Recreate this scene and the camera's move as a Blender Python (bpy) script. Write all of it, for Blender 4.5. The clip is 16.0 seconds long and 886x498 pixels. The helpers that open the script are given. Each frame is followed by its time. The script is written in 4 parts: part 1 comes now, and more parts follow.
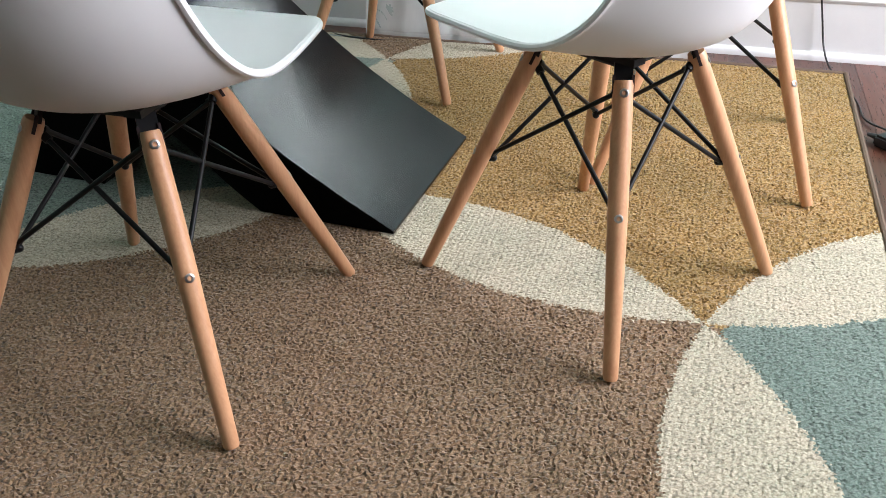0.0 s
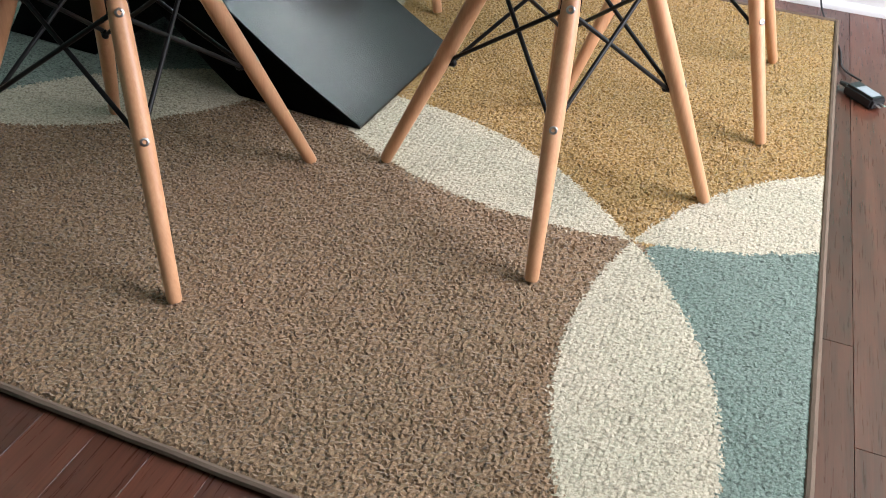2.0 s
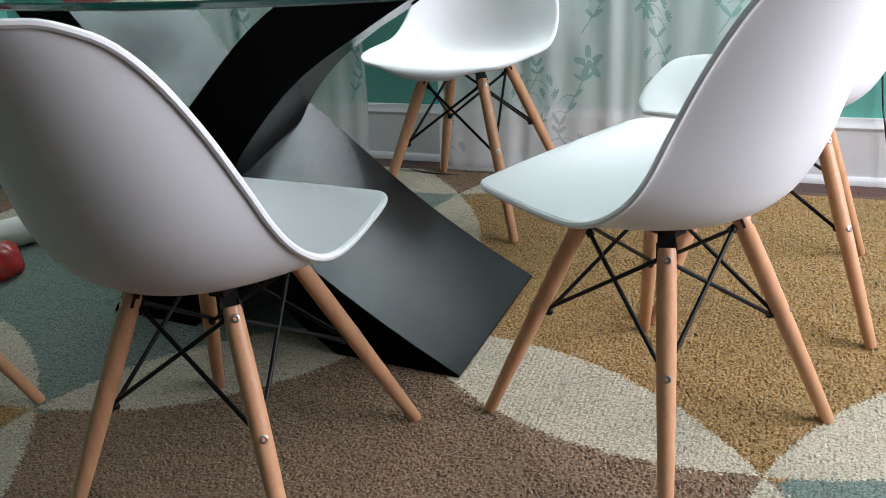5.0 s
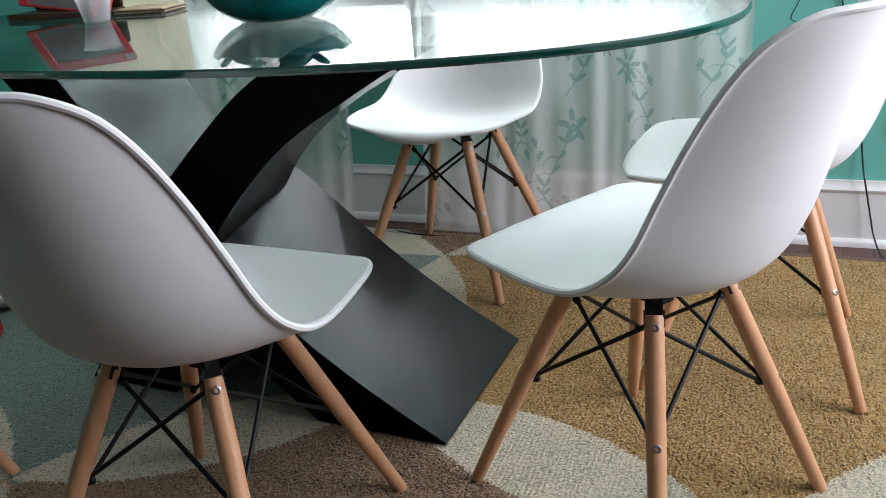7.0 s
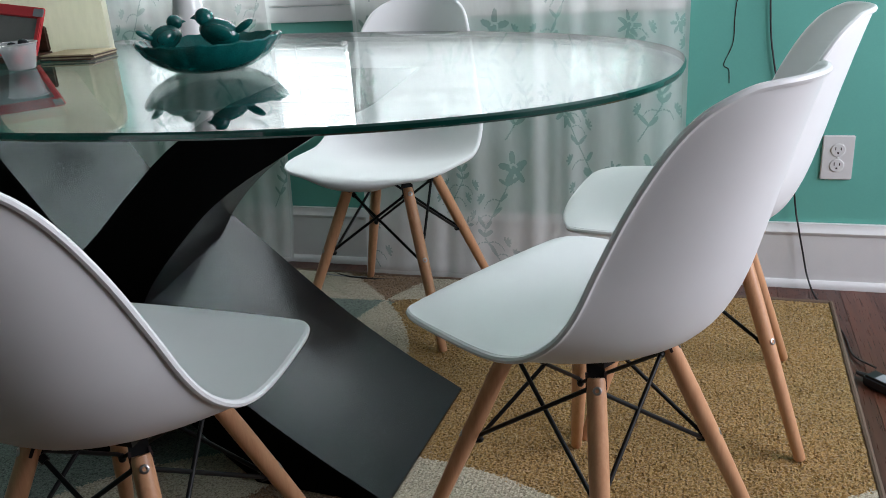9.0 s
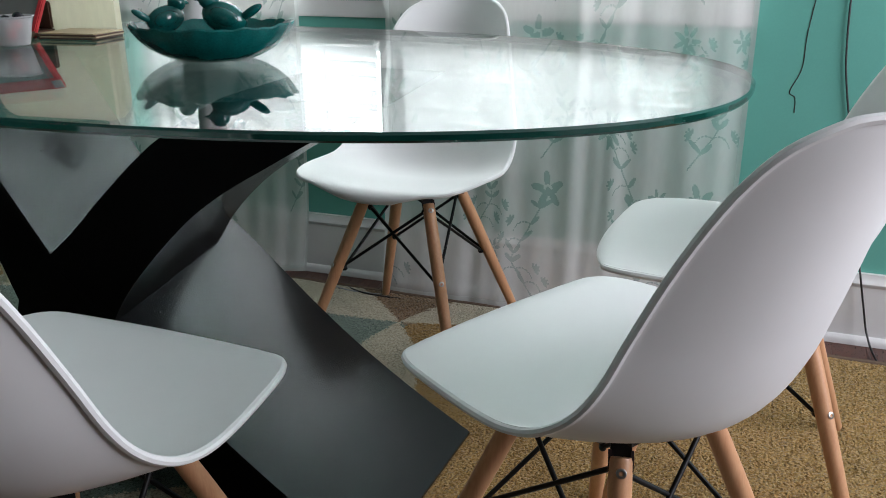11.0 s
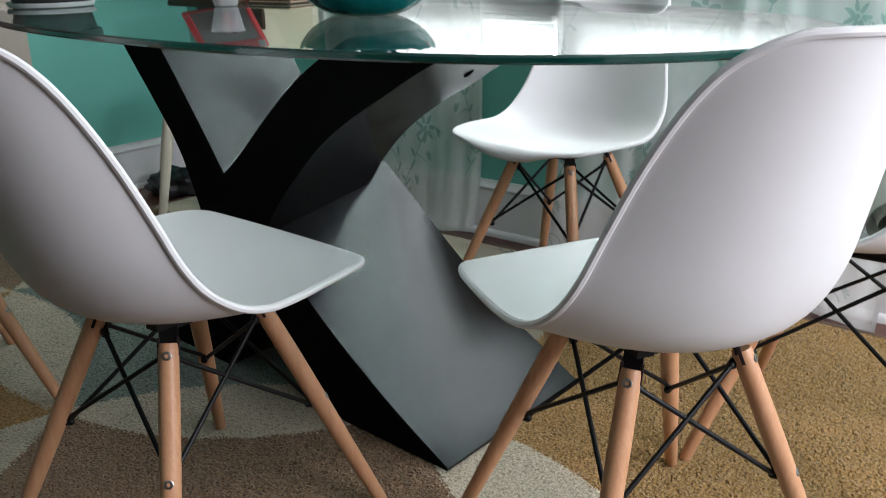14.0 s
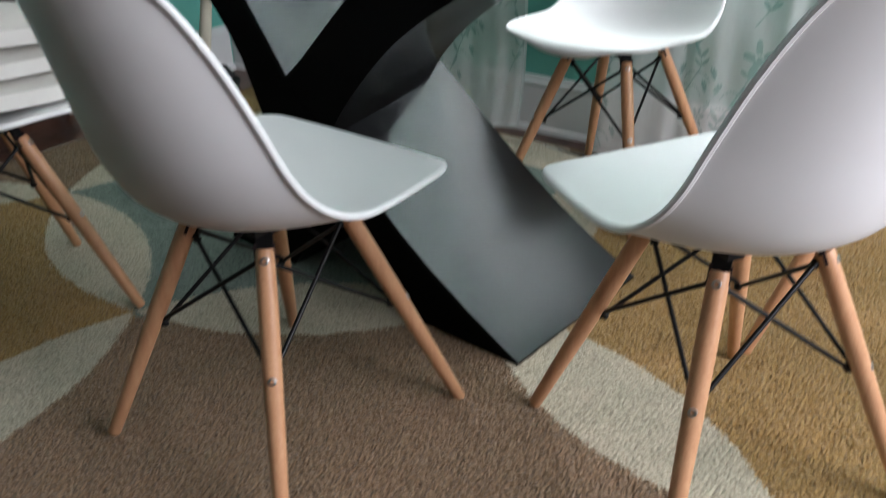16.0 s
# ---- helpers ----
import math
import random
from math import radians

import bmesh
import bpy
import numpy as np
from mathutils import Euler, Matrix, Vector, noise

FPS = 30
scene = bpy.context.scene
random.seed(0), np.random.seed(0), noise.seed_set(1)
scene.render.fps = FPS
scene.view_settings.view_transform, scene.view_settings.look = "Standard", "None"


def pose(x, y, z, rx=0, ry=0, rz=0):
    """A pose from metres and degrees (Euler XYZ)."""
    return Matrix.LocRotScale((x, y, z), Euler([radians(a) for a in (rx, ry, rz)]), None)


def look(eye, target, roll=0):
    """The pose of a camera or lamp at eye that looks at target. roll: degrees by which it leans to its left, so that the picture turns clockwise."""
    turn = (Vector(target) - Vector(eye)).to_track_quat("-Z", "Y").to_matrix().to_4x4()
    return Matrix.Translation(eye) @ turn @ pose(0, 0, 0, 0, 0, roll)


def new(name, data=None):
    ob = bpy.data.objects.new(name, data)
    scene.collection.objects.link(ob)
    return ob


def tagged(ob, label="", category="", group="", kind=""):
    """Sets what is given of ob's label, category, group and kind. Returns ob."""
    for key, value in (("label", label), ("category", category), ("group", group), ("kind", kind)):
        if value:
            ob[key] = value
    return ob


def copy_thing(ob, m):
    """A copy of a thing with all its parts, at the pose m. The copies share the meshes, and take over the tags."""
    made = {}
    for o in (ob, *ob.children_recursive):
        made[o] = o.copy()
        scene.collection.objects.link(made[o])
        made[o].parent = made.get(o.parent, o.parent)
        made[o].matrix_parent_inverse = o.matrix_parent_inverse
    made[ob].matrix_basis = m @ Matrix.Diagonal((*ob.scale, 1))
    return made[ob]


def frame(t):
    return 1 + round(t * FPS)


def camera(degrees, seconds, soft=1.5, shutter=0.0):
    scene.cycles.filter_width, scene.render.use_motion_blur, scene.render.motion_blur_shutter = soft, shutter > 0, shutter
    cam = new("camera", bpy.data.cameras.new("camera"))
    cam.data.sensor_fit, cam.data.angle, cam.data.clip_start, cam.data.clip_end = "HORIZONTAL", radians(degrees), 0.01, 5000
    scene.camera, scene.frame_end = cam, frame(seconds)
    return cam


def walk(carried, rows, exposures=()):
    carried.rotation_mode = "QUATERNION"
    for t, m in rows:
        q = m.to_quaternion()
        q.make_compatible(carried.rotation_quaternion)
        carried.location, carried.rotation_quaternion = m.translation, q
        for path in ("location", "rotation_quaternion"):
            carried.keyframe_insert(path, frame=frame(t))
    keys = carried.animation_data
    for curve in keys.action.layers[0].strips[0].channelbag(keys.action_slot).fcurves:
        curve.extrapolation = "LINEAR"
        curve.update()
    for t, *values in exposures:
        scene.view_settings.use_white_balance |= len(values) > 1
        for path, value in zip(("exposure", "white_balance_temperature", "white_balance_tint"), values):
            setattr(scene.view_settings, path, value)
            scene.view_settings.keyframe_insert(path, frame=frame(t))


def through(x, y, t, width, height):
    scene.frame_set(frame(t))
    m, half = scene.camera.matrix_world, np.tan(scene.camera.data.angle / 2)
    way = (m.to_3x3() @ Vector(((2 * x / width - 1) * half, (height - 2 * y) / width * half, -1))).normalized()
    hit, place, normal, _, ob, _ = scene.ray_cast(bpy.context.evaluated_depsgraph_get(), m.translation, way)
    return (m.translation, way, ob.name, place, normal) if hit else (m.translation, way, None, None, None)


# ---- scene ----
cam = camera(55.4, 16.0, soft=0.85, shutter=0.35)
PATH = [
    (0, (0.066, 0.026, 0.803), (0.002, 1.71, -0.275), -1.5),
    (0.5, (0.109, 0.007, 0.802), (0.022, 1.675, -0.298), -0.2),
    (1, (0.155, -0.014, 0.791), (0.081, 1.571, -0.426), 2.3),
    (1.5, (0.191, -0.039, 0.802), (0.093, 1.524, -0.442), 3.5),
    (2, (0.187, -0.058, 0.822), (0.089, 1.514, -0.411), 3.7),
    (2.5, (0.158, -0.054, 0.847), (0.019, 1.567, -0.317), 2.1),
    (3, (0.137, -0.041, 0.867), (-0.076, 1.623, -0.222), -0.6),
    (3.5, (0.123, -0.019, 0.887), (-0.115, 1.68, -0.141), -2.4),
    (4, (0.124, -0.006, 0.904), (-0.135, 1.732, -0.052), -3.8),
    (4.5, (0.126, 0.003, 0.913), (-0.139, 1.758, -0.008), -4.7),
    (5, (0.118, 0.003, 0.926), (-0.149, 1.782, 0.054), -5.2),
    (7.5, (0.117, 0.037, 0.943), (-0.081, 1.881, 0.192), -4.7),
    (8, (0.114, 0.054, 0.955), (-0.02, 1.902, 0.203), -4.0),
    (8.5, (0.119, 0.055, 0.973), (0.009, 1.911, 0.237), -4.0),
    (8.7, (0.122, 0.055, 0.979), (0.022, 1.917, 0.256), -4.1),
    (11, (0.149, 0.257, 0.941), (-0.029, 2.126, 0.253), -0.5),
    (11.5, (0.229, 0.266, 0.888), (-0.015, 2.084, 0.091), 0.1),
    (12, (0.281, 0.265, 0.869), (-0.023, 2.064, 0.051), -0.6),
    (12.5, (0.319, 0.239, 0.863), (-0.071, 2.022, 0.043), -0.6),
    (13, (0.351, 0.208, 0.858), (-0.161, 1.962, 0.043), -1.0),
    (13.5, (0.393, 0.187, 0.857), (-0.209, 1.923, 0.066), -1.1),
    (14, (0.423, 0.153, 0.875), (-0.31, 1.889, 0.203), -1.0),
    (14.5, (0.442, 0.145, 0.877), (-0.316, 1.891, 0.262), -0.5),
    (15, (0.445, 0.142, 0.877), (-0.337, 1.884, 0.279), -0.2),
    (15.5, (0.433, 0.14, 0.878), (-0.357, 1.871, 0.263), -1.1),
    (16, (0.333, 0.098, 0.906), (-0.391, 1.726, -0.003), -2.0),
]
EXPOSURES = [(0, 0.91), (3.4, 0.95), (4, 0.74), (5, 0.42), (7.5, 0.05), (8.5, -0.27), (11, -0.24), (12, 0.16), (12.5, 0.22), (14, 0.12), (15.2, -0.08), (16, 0.28)]
walk(cam, [(t, look(eye, target, roll)) for t, eye, target, roll in PATH], [(t, e, 6200 if 4 < t < 9 else 6330, 12) for t, e in EXPOSURES])

# ---- world, daylight and exposure ----
ROOM = Matrix.Rotation(radians(-15.0), 4, "Z")
RUGM = Matrix.Rotation(radians(-15.8), 4, "Z")
world = bpy.data.worlds.new("world")
scene.world = world
world.use_nodes = True
wn = world.node_tree.nodes
sky = wn.new("ShaderNodeTexSky")
sky.sky_type, sky.sun_disc = "NISHITA", False
sky.sun_elevation, sky.sun_rotation = radians(50), radians(140)
wn["Background"].inputs["Strength"].default_value = 0.12
world.node_tree.links.new(sky.outputs[0], wn["Background"].inputs["Color"])


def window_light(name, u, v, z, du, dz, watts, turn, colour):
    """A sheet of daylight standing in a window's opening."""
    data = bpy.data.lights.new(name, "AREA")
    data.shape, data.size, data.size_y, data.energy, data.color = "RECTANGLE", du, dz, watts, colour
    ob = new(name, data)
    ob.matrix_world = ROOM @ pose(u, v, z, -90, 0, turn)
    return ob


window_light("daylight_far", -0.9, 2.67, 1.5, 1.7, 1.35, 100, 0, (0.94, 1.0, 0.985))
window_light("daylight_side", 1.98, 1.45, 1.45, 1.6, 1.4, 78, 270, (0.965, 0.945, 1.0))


# ---- materials ----
def node_material(name):
    m = bpy.data.materials.new(name)
    m.use_nodes = True
    return m, m.node_tree.nodes, m.node_tree.links, m.node_tree.nodes["Principled BSDF"]


def coords(n, l, scale=(1, 1, 1)):
    tc, mp = n.new("ShaderNodeTexCoord"), n.new("ShaderNodeMapping")
    mp.inputs["Scale"].default_value = scale
    l.new(tc.outputs["Object"], mp.inputs["Vector"])
    return mp.outputs[0]


def noise_tex(n, l, vec, scale, detail=4.0, rough=0.6):
    t = n.new("ShaderNodeTexNoise")
    t.inputs["Scale"].default_value, t.inputs["Detail"].default_value, t.inputs["Roughness"].default_value = scale, detail, rough
    l.new(vec, t.inputs["Vector"])
    return t.outputs["Fac"]


def ramp(n, l, fac, stops):
    r = n.new("ShaderNodeValToRGB")
    e = r.color_ramp.elements
    e[0].position, e[0].color = stops[0][0], (*stops[0][1], 1)
    e[1].position, e[1].color = stops[-1][0], (*stops[-1][1], 1)
    for p, c in stops[1:-1]:
        e.new(p).color = (*c, 1)
    l.new(fac, r.inputs[0])
    return r.outputs[0]


def mixed(n, l, fac, a, b, mode="MIX"):
    m = n.new("ShaderNodeMix")
    m.data_type, m.blend_type = "RGBA", mode
    for sock, val in ((m.inputs[0], fac), (m.inputs[6], a), (m.inputs[7], b)):
        if isinstance(val, (int, float)):
            sock.default_value = val
        elif isinstance(val, tuple):
            sock.default_value = (*val, 1)
        else:
            l.new(val, sock)
    return m.outputs[2]


def bump(n, l, height, bsdf, strength, distance):
    b = n.new("ShaderNodeBump")
    b.inputs["Strength"].default_value, b.inputs["Distance"].default_value = strength, distance
    l.new(height, b.inputs["Height"])
    l.new(b.outputs[0], bsdf.inputs["Normal"])


def plain(name, colour, rough=0.5, metal=0.0, vary=0.12, scale=18.0, bumps=0.0, grain=300.0, spec=0.5, stretch=(1, 1, 1), patch=0.06):
    """A surface of one colour with faint mottling at two scales."""
    m, n, l, b = node_material(name)
    vec = coords(n, l, stretch)
    big, small = noise_tex(n, l, vec, scale), noise_tex(n, l, vec, grain, 2)
    dark, light = tuple(c * (1 - vary) for c in colour), tuple(min(1, c * (1 + vary)) for c in colour)
    c = ramp(n, l, big, [(0.3, dark), (0.7, light)])
    c = mixed(n, l, 0.35, c, ramp(n, l, small, [(0.3, dark), (0.7, light)]))
    l.new(c, b.inputs["Base Color"])
    rr = ramp(n, l, big, [(0.2, (max(0, rough - patch),) * 3), (0.8, (min(1, rough + patch),) * 3)])
    l.new(rr, b.inputs["Roughness"])
    b.inputs["Metallic"].default_value = metal
    b.inputs["Specular IOR Level"].default_value = spec
    if bumps:
        bump(n, l, small, b, bumps, 0.001)
    return m


def pile(name, dark, mid, light):
    """Cut wool pile: tufts of slightly different shades, shadow painted into the gaps between them."""
    m, n, l, b = node_material(name)
    vec = coords(n, l)
    tuft, broad = noise_tex(n, l, vec, 380, 2, 0.65), noise_tex(n, l, vec, 3.5, 4, 0.6)
    loops = n.new("ShaderNodeTexVoronoi")
    loops.inputs["Scale"].default_value, loops.inputs["Randomness"].default_value = 215, 0.9
    l.new(vec, loops.inputs["Vector"])
    # dark pits and cell borders paint in the shadow down between tufts
    c = ramp(n, l, tuft, [(0.30, tuple(0.45 * d + 0.4 * m for d, m in zip(dark, mid))), (0.43, tuple(0.86 * m for m in mid)), (0.50, mid), (0.62, tuple(1.06 * m for m in mid)), (0.76, light)])
    deep = tuple(0.5 * d / m + 0.22 for d, m in zip(dark, mid))
    c = mixed(n, l, 1.0, c, ramp(n, l, loops.outputs["Distance"], [(0.42, (1.08, 1.08, 1.08)), (0.62, (0.86, 0.85, 0.84)), (0.86, deep)]), "MULTIPLY")
    c = mixed(n, l, 1.0, c, ramp(n, l, broad, [(0.25, (0.84, 0.88, 0.84)), (0.75, (1.10, 1.05, 1.03))]), "MULTIPLY")
    l.new(c, b.inputs["Base Color"])
    b.inputs["Roughness"].default_value = 0.95
    b.inputs["Specular IOR Level"].default_value = 0.1
    b.inputs["Sheen Weight"].default_value = 0.25
    b.inputs["Sheen Roughness"].default_value = 0.6
    bump(n, l, noise_tex(n, l, vec, 620, 2, 0.6), b, 0.6, 0.002)
    return m


def wood(name, dark, light, stretch, rough=0.45, scale=30.0, random_shade=0.0):
    m, n, l, b = node_material(name)
    vec = coords(n, l, stretch)
    if random_shade:
        oi, add, sc = n.new("ShaderNodeObjectInfo"), n.new("ShaderNodeVectorMath"), n.new("ShaderNodeMath")
        add.operation, sc.operation = "ADD", "MULTIPLY"
        sc.inputs[1].default_value = 40.0
        l.new(oi.outputs["Random"], sc.inputs[0])
        l.new(vec, add.inputs[0])
        l.new(sc.outputs[0], add.inputs[1])
        vec = add.outputs[0]
    grain, fine = noise_tex(n, l, vec, scale, 6, 0.65), noise_tex(n, l, vec, scale * 6, 3, 0.6)
    c = ramp(n, l, grain, [(0.3, dark), (0.7, light)])
    c = mixed(n, l, 0.3, c, ramp(n, l, fine, [(0.35, dark), (0.65, light)]))
    if random_shade:
        lo, hi = 1 - random_shade, 1 + random_shade
        c = mixed(n, l, 1.0, c, ramp(n, l, oi.outputs["Random"], [(0.0, (lo, lo, lo)), (1.0, (hi, hi * 0.98, hi * 0.95))]), "MULTIPLY")
    l.new(c, b.inputs["Base Color"])
    l.new(ramp(n, l, fine, [(0.2, (rough - 0.08,) * 3), (0.8, (rough + 0.1,) * 3)]), b.inputs["Roughness"])
    bump(n, l, fine, b, 0.12, 0.0006)
    return m


def cloth(name, cover, tint=(0.86, 0.88, 0.86), through=1.0, share=0.55):
    """Sheer fabric: part of the light goes straight through, part is scattered."""
    m, n, l, b = node_material(name)
    out = n["Material Output"]
    n.remove(b)
    tr, tl, df = n.new("ShaderNodeBsdfTransparent"), n.new("ShaderNodeBsdfTranslucent"), n.new("ShaderNodeBsdfDiffuse")
    weave = noise_tex(n, l, coords(n, l, (1, 1, 0.3)), 60, 3)
    c = ramp(n, l, weave, [(0.3, tuple(v * 0.93 for v in tint)), (0.7, tint)])
    l.new(mixed(n, l, 1.0, c, (through,) * 3, "MULTIPLY"), tl.inputs[0])
    l.new(c, df.inputs[0])
    a, z = n.new("ShaderNodeMixShader"), n.new("ShaderNodeMixShader")
    a.inputs[0].default_value, z.inputs[0].default_value = share, cover
    l.new(tl.outputs[0], a.inputs[1])
    l.new(df.outputs[0], a.inputs[2])
    l.new(tr.outputs[0], z.inputs[1])
    l.new(a.outputs[0], z.inputs[2])
    l.new(z.outputs[0], out.inputs[0])
    return m


def sheet_glass(name, tint, ior=1.5, rough=0.0):
    m, n, l, b = node_material(name)
    out = n["Material Output"]
    n.remove(b)
    tr, gl, lw, mx = n.new("ShaderNodeBsdfTransparent"), n.new("ShaderNodeBsdfGlossy"), n.new("ShaderNodeLayerWeight"), n.new("ShaderNodeMixShader")
    tr.inputs[0].default_value = (*tint, 1)
    gl.inputs["Roughness"].default_value = rough
    # gloss by Schlick's rule, the same from both sides of the sheet
    f0 = ((ior - 1) / (ior + 1)) ** 2
    p5, sc = n.new("ShaderNodeMath"), n.new("ShaderNodeMath")
    p5.operation, sc.operation = "POWER", "MULTIPLY_ADD"
    lw.inputs["Blend"].default_value = 0.5
    l.new(lw.outputs["Facing"], p5.inputs[0])
    p5.inputs[1].default_value = 5.0
    l.new(p5.outputs[0], sc.inputs[0])
    sc.inputs[1].default_value, sc.inputs[2].default_value = 1 - f0, f0
    l.new(sc.outputs[0], mx.inputs[0])
    l.new(tr.outputs[0], mx.inputs[1])
    l.new(gl.outputs[0], mx.inputs[2])
    l.new(mx.outputs[0], out.inputs[0])
    return m


PILE = [
    pile("pile_brown", (0.026, 0.015, 0.007), (0.242, 0.154, 0.084), (0.38, 0.262, 0.165)),
    pile("pile_teal", (0.050, 0.078, 0.062), (0.145, 0.198, 0.165), (0.24, 0.305, 0.265)),
    pile("pile_gold", (0.18, 0.100, 0.026), (0.338, 0.206, 0.064), (0.46, 0.300, 0.112)),
    pile("pile_cream", (0.31, 0.27, 0.185), (0.500, 0.446, 0.335), (0.64, 0.585, 0.46)),
]
BINDING = plain("binding", (0.16, 0.115, 0.085), 0.9, bumps=0.5, spec=0.1)
FLOORWOOD = wood("cherry_floor", (0.045, 0.014, 0.008), (0.13, 0.045, 0.026), (1, 0.06, 1), 0.3, 55, 0.3)
SUBFLOOR = plain("subfloor", (0.02, 0.012, 0.008), 0.9)
BEECH = wood("beech", (0.53, 0.258, 0.128), (0.68, 0.380, 0.205), (1, 1, 0.05), 0.42, 70)
SHELL = plain("white_plastic", (0.80, 0.80, 0.79), 0.42, vary=0.015, bumps=0.05, grain=900, spec=0.4)
IRON = plain("black_steel", (0.006, 0.006, 0.0065), 0.42, vary=0.2, spec=0.28)
STEEL = plain("bolt_steel", (0.52, 0.51, 0.49), 0.32, 1.0, vary=0.1)
SLOT = plain("dark_slot", (0.02, 0.008, 0.008), 0.8)
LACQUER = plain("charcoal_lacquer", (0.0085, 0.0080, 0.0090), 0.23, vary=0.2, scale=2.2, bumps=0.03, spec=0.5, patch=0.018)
# lacquer with the shade and dark reflections under the limb painted in
SHADED_UNDERSIDE = plain("shaded_underside", (0.005, 0.0045, 0.0045), 0.22, vary=0.2, scale=2.2, bumps=0.02, spec=0.03, patch=0.02)
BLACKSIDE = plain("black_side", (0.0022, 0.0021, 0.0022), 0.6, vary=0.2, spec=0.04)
GLASS = sheet_glass("table_glass", (0.935, 0.975, 0.965), 1.5)
GLASS_EDGE = plain("green_glass_edge", (0.004, 0.05, 0.038), 0.08, vary=0.2, spec=0.8)
WALL = plain("teal_paint", (0.135, 0.44, 0.365), 0.55, vary=0.05, scale=4, bumps=0.08, grain=220)
# invented colour for the unseen side and rear walls, dark to limit bounced light
TAUPE = plain("unseen_wall_taupe", (0.11, 0.088, 0.080), 0.6, vary=0.05, scale=4, bumps=0.08, grain=220)
TRIM = plain("white_trim", (0.74, 0.74, 0.73), 0.4, vary=0.03, bumps=0.04)
CEIL = plain("ceiling_white", (0.58, 0.58, 0.57), 0.8, vary=0.02)
CASING = plain("beige_casing", (0.42, 0.36, 0.30), 0.5, vary=0.05)
DOORWOOD = wood("dark_door", (0.03, 0.014, 0.009), (0.075, 0.035, 0.022), (1, 1, 0.05), 0.45, 30)
SHEER = cloth("sheer_curtain", 0.60, (0.97, 0.98, 0.95), 0.66, 0.8)
SHEER_CUT = cloth("sheer_burnout", 0.40, (0.74, 0.88, 0.82), 0.9, 0.75)
SHEER_HEM = cloth("sheer_hem", 0.85)
BLIND = cloth("blind_slat", 0.97, (0.92, 0.92, 0.92), 1.0, 0.42)
PANE = sheet_glass("window_glass", (0.95, 0.97, 0.97), 1.45)
CERAMIC = plain("teal_ceramic", (0.004, 0.092, 0.084), 0.14, vary=0.45, scale=14, spec=0.7)
PLATE = plain("outlet_plastic", (0.72, 0.72, 0.71), 0.35, vary=0.02)
BLACKPLASTIC = plain("black_plastic", (0.013, 0.013, 0.014), 0.4, vary=0.2)
GREYLABEL = plain("grey_label", (0.30, 0.32, 0.34), 0.5)
WHITECLOTH = plain("white_linen", (0.70, 0.69, 0.64), 0.95, vary=0.05, bumps=0.4, grain=500, spec=0.1)
CREAM = plain("cream_paint", (0.66, 0.61, 0.49), 0.5, vary=0.05)
REDPLASTIC = plain("red_film", (0.42, 0.022, 0.02), 0.22, vary=0.3, scale=40, bumps=0.3, grain=60)
REDCARD = plain("red_card", (0.66, 0.05, 0.06), 0.5, vary=0.1)
PAPER = plain("paper", (0.75, 0.73, 0.68), 0.8, vary=0.04)
PALEBOARD = cloth("pale_board", 1.0, (0.93, 0.90, 0.78), 1.0, 0.3)
TAN = wood("tan_board", (0.50, 0.38, 0.24), (0.62, 0.50, 0.34), (1, 1, 0.08), 0.5, 25)
STANDWOOD = wood("stand_wood", (0.06, 0.028, 0.016), (0.13, 0.065, 0.04), (0.08, 1, 1), 0.4, 40)
CUP = cloth("frosted_cup", 0.32, (0.88, 0.89, 0.90))
PEBBLE = plain("dark_pebble", (0.02, 0.02, 0.024), 0.25, vary=0.4)
WHITEGLAZE = plain("white_glaze", (0.72, 0.72, 0.70), 0.2, vary=0.03)
SAUCER = plain("pale_plastic", (0.42, 0.45, 0.44), 0.4, vary=0.04)
SOIL = plain("dark_soil", (0.02, 0.014, 0.01), 0.95, vary=0.3, bumps=0.8, grain=150)


# ---- mesh helpers ----
def part(name, bm, material, parent=None, label="", smooth=True, matrix=None):
    me = bpy.data.meshes.new(name)
    bmesh.ops.recalc_face_normals(bm, faces=bm.faces)
    bm.to_mesh(me)
    bm.free()
    for m in material if isinstance(material, list) else [material]:
        me.materials.append(m)
    if smooth:
        me.shade_smooth()
        me.set_sharp_from_angle(angle=radians(38))
    ob = new(name, me)
    ob.parent = parent
    if matrix is not None:
        ob.matrix_basis = matrix
    return tagged(ob, label)


def thing(name, label, category, matrix=None, group="", kind=""):
    ob = new(name)
    ob.empty_display_size = 0.05
    if matrix is not None:
        ob.matrix_basis = matrix
    return tagged(ob, label, category, group, kind)


def frame_of(d):
    d = Vector(d).normalized()
    a = d.cross(Vector((0, 0, 1)) if abs(d.z) < 0.95 else Vector((1, 0, 0))).normalized()
    return d, a, d.cross(a)


def lathe(bm, rings, n=16, caps=True):
    """Rings of (centre, axis, radius)."""
    rows = []
    for c, d, r in rings:
        _, a, b = frame_of(d)
        rows.append([bm.verts.new(Vector(c) + r * (math.cos(t) * a + math.sin(t) * b)) for t in (2 * math.pi * k / n for k in range(n))])
    for p, q in zip(rows, rows[1:]):
        for k in range(n):
            bm.faces.new((p[k], p[(k + 1) % n], q[(k + 1) % n], q[k]))
    if caps:
        bm.faces.new(rows[0])
        bm.faces.new(rows[-1])
    return rows


def rod(bm, p, q, r, r2=None, n=12):
    p, q = Vector(p), Vector(q)
    lathe(bm, [(p, q - p, r), (q, q - p, r if r2 is None else r2)], n)


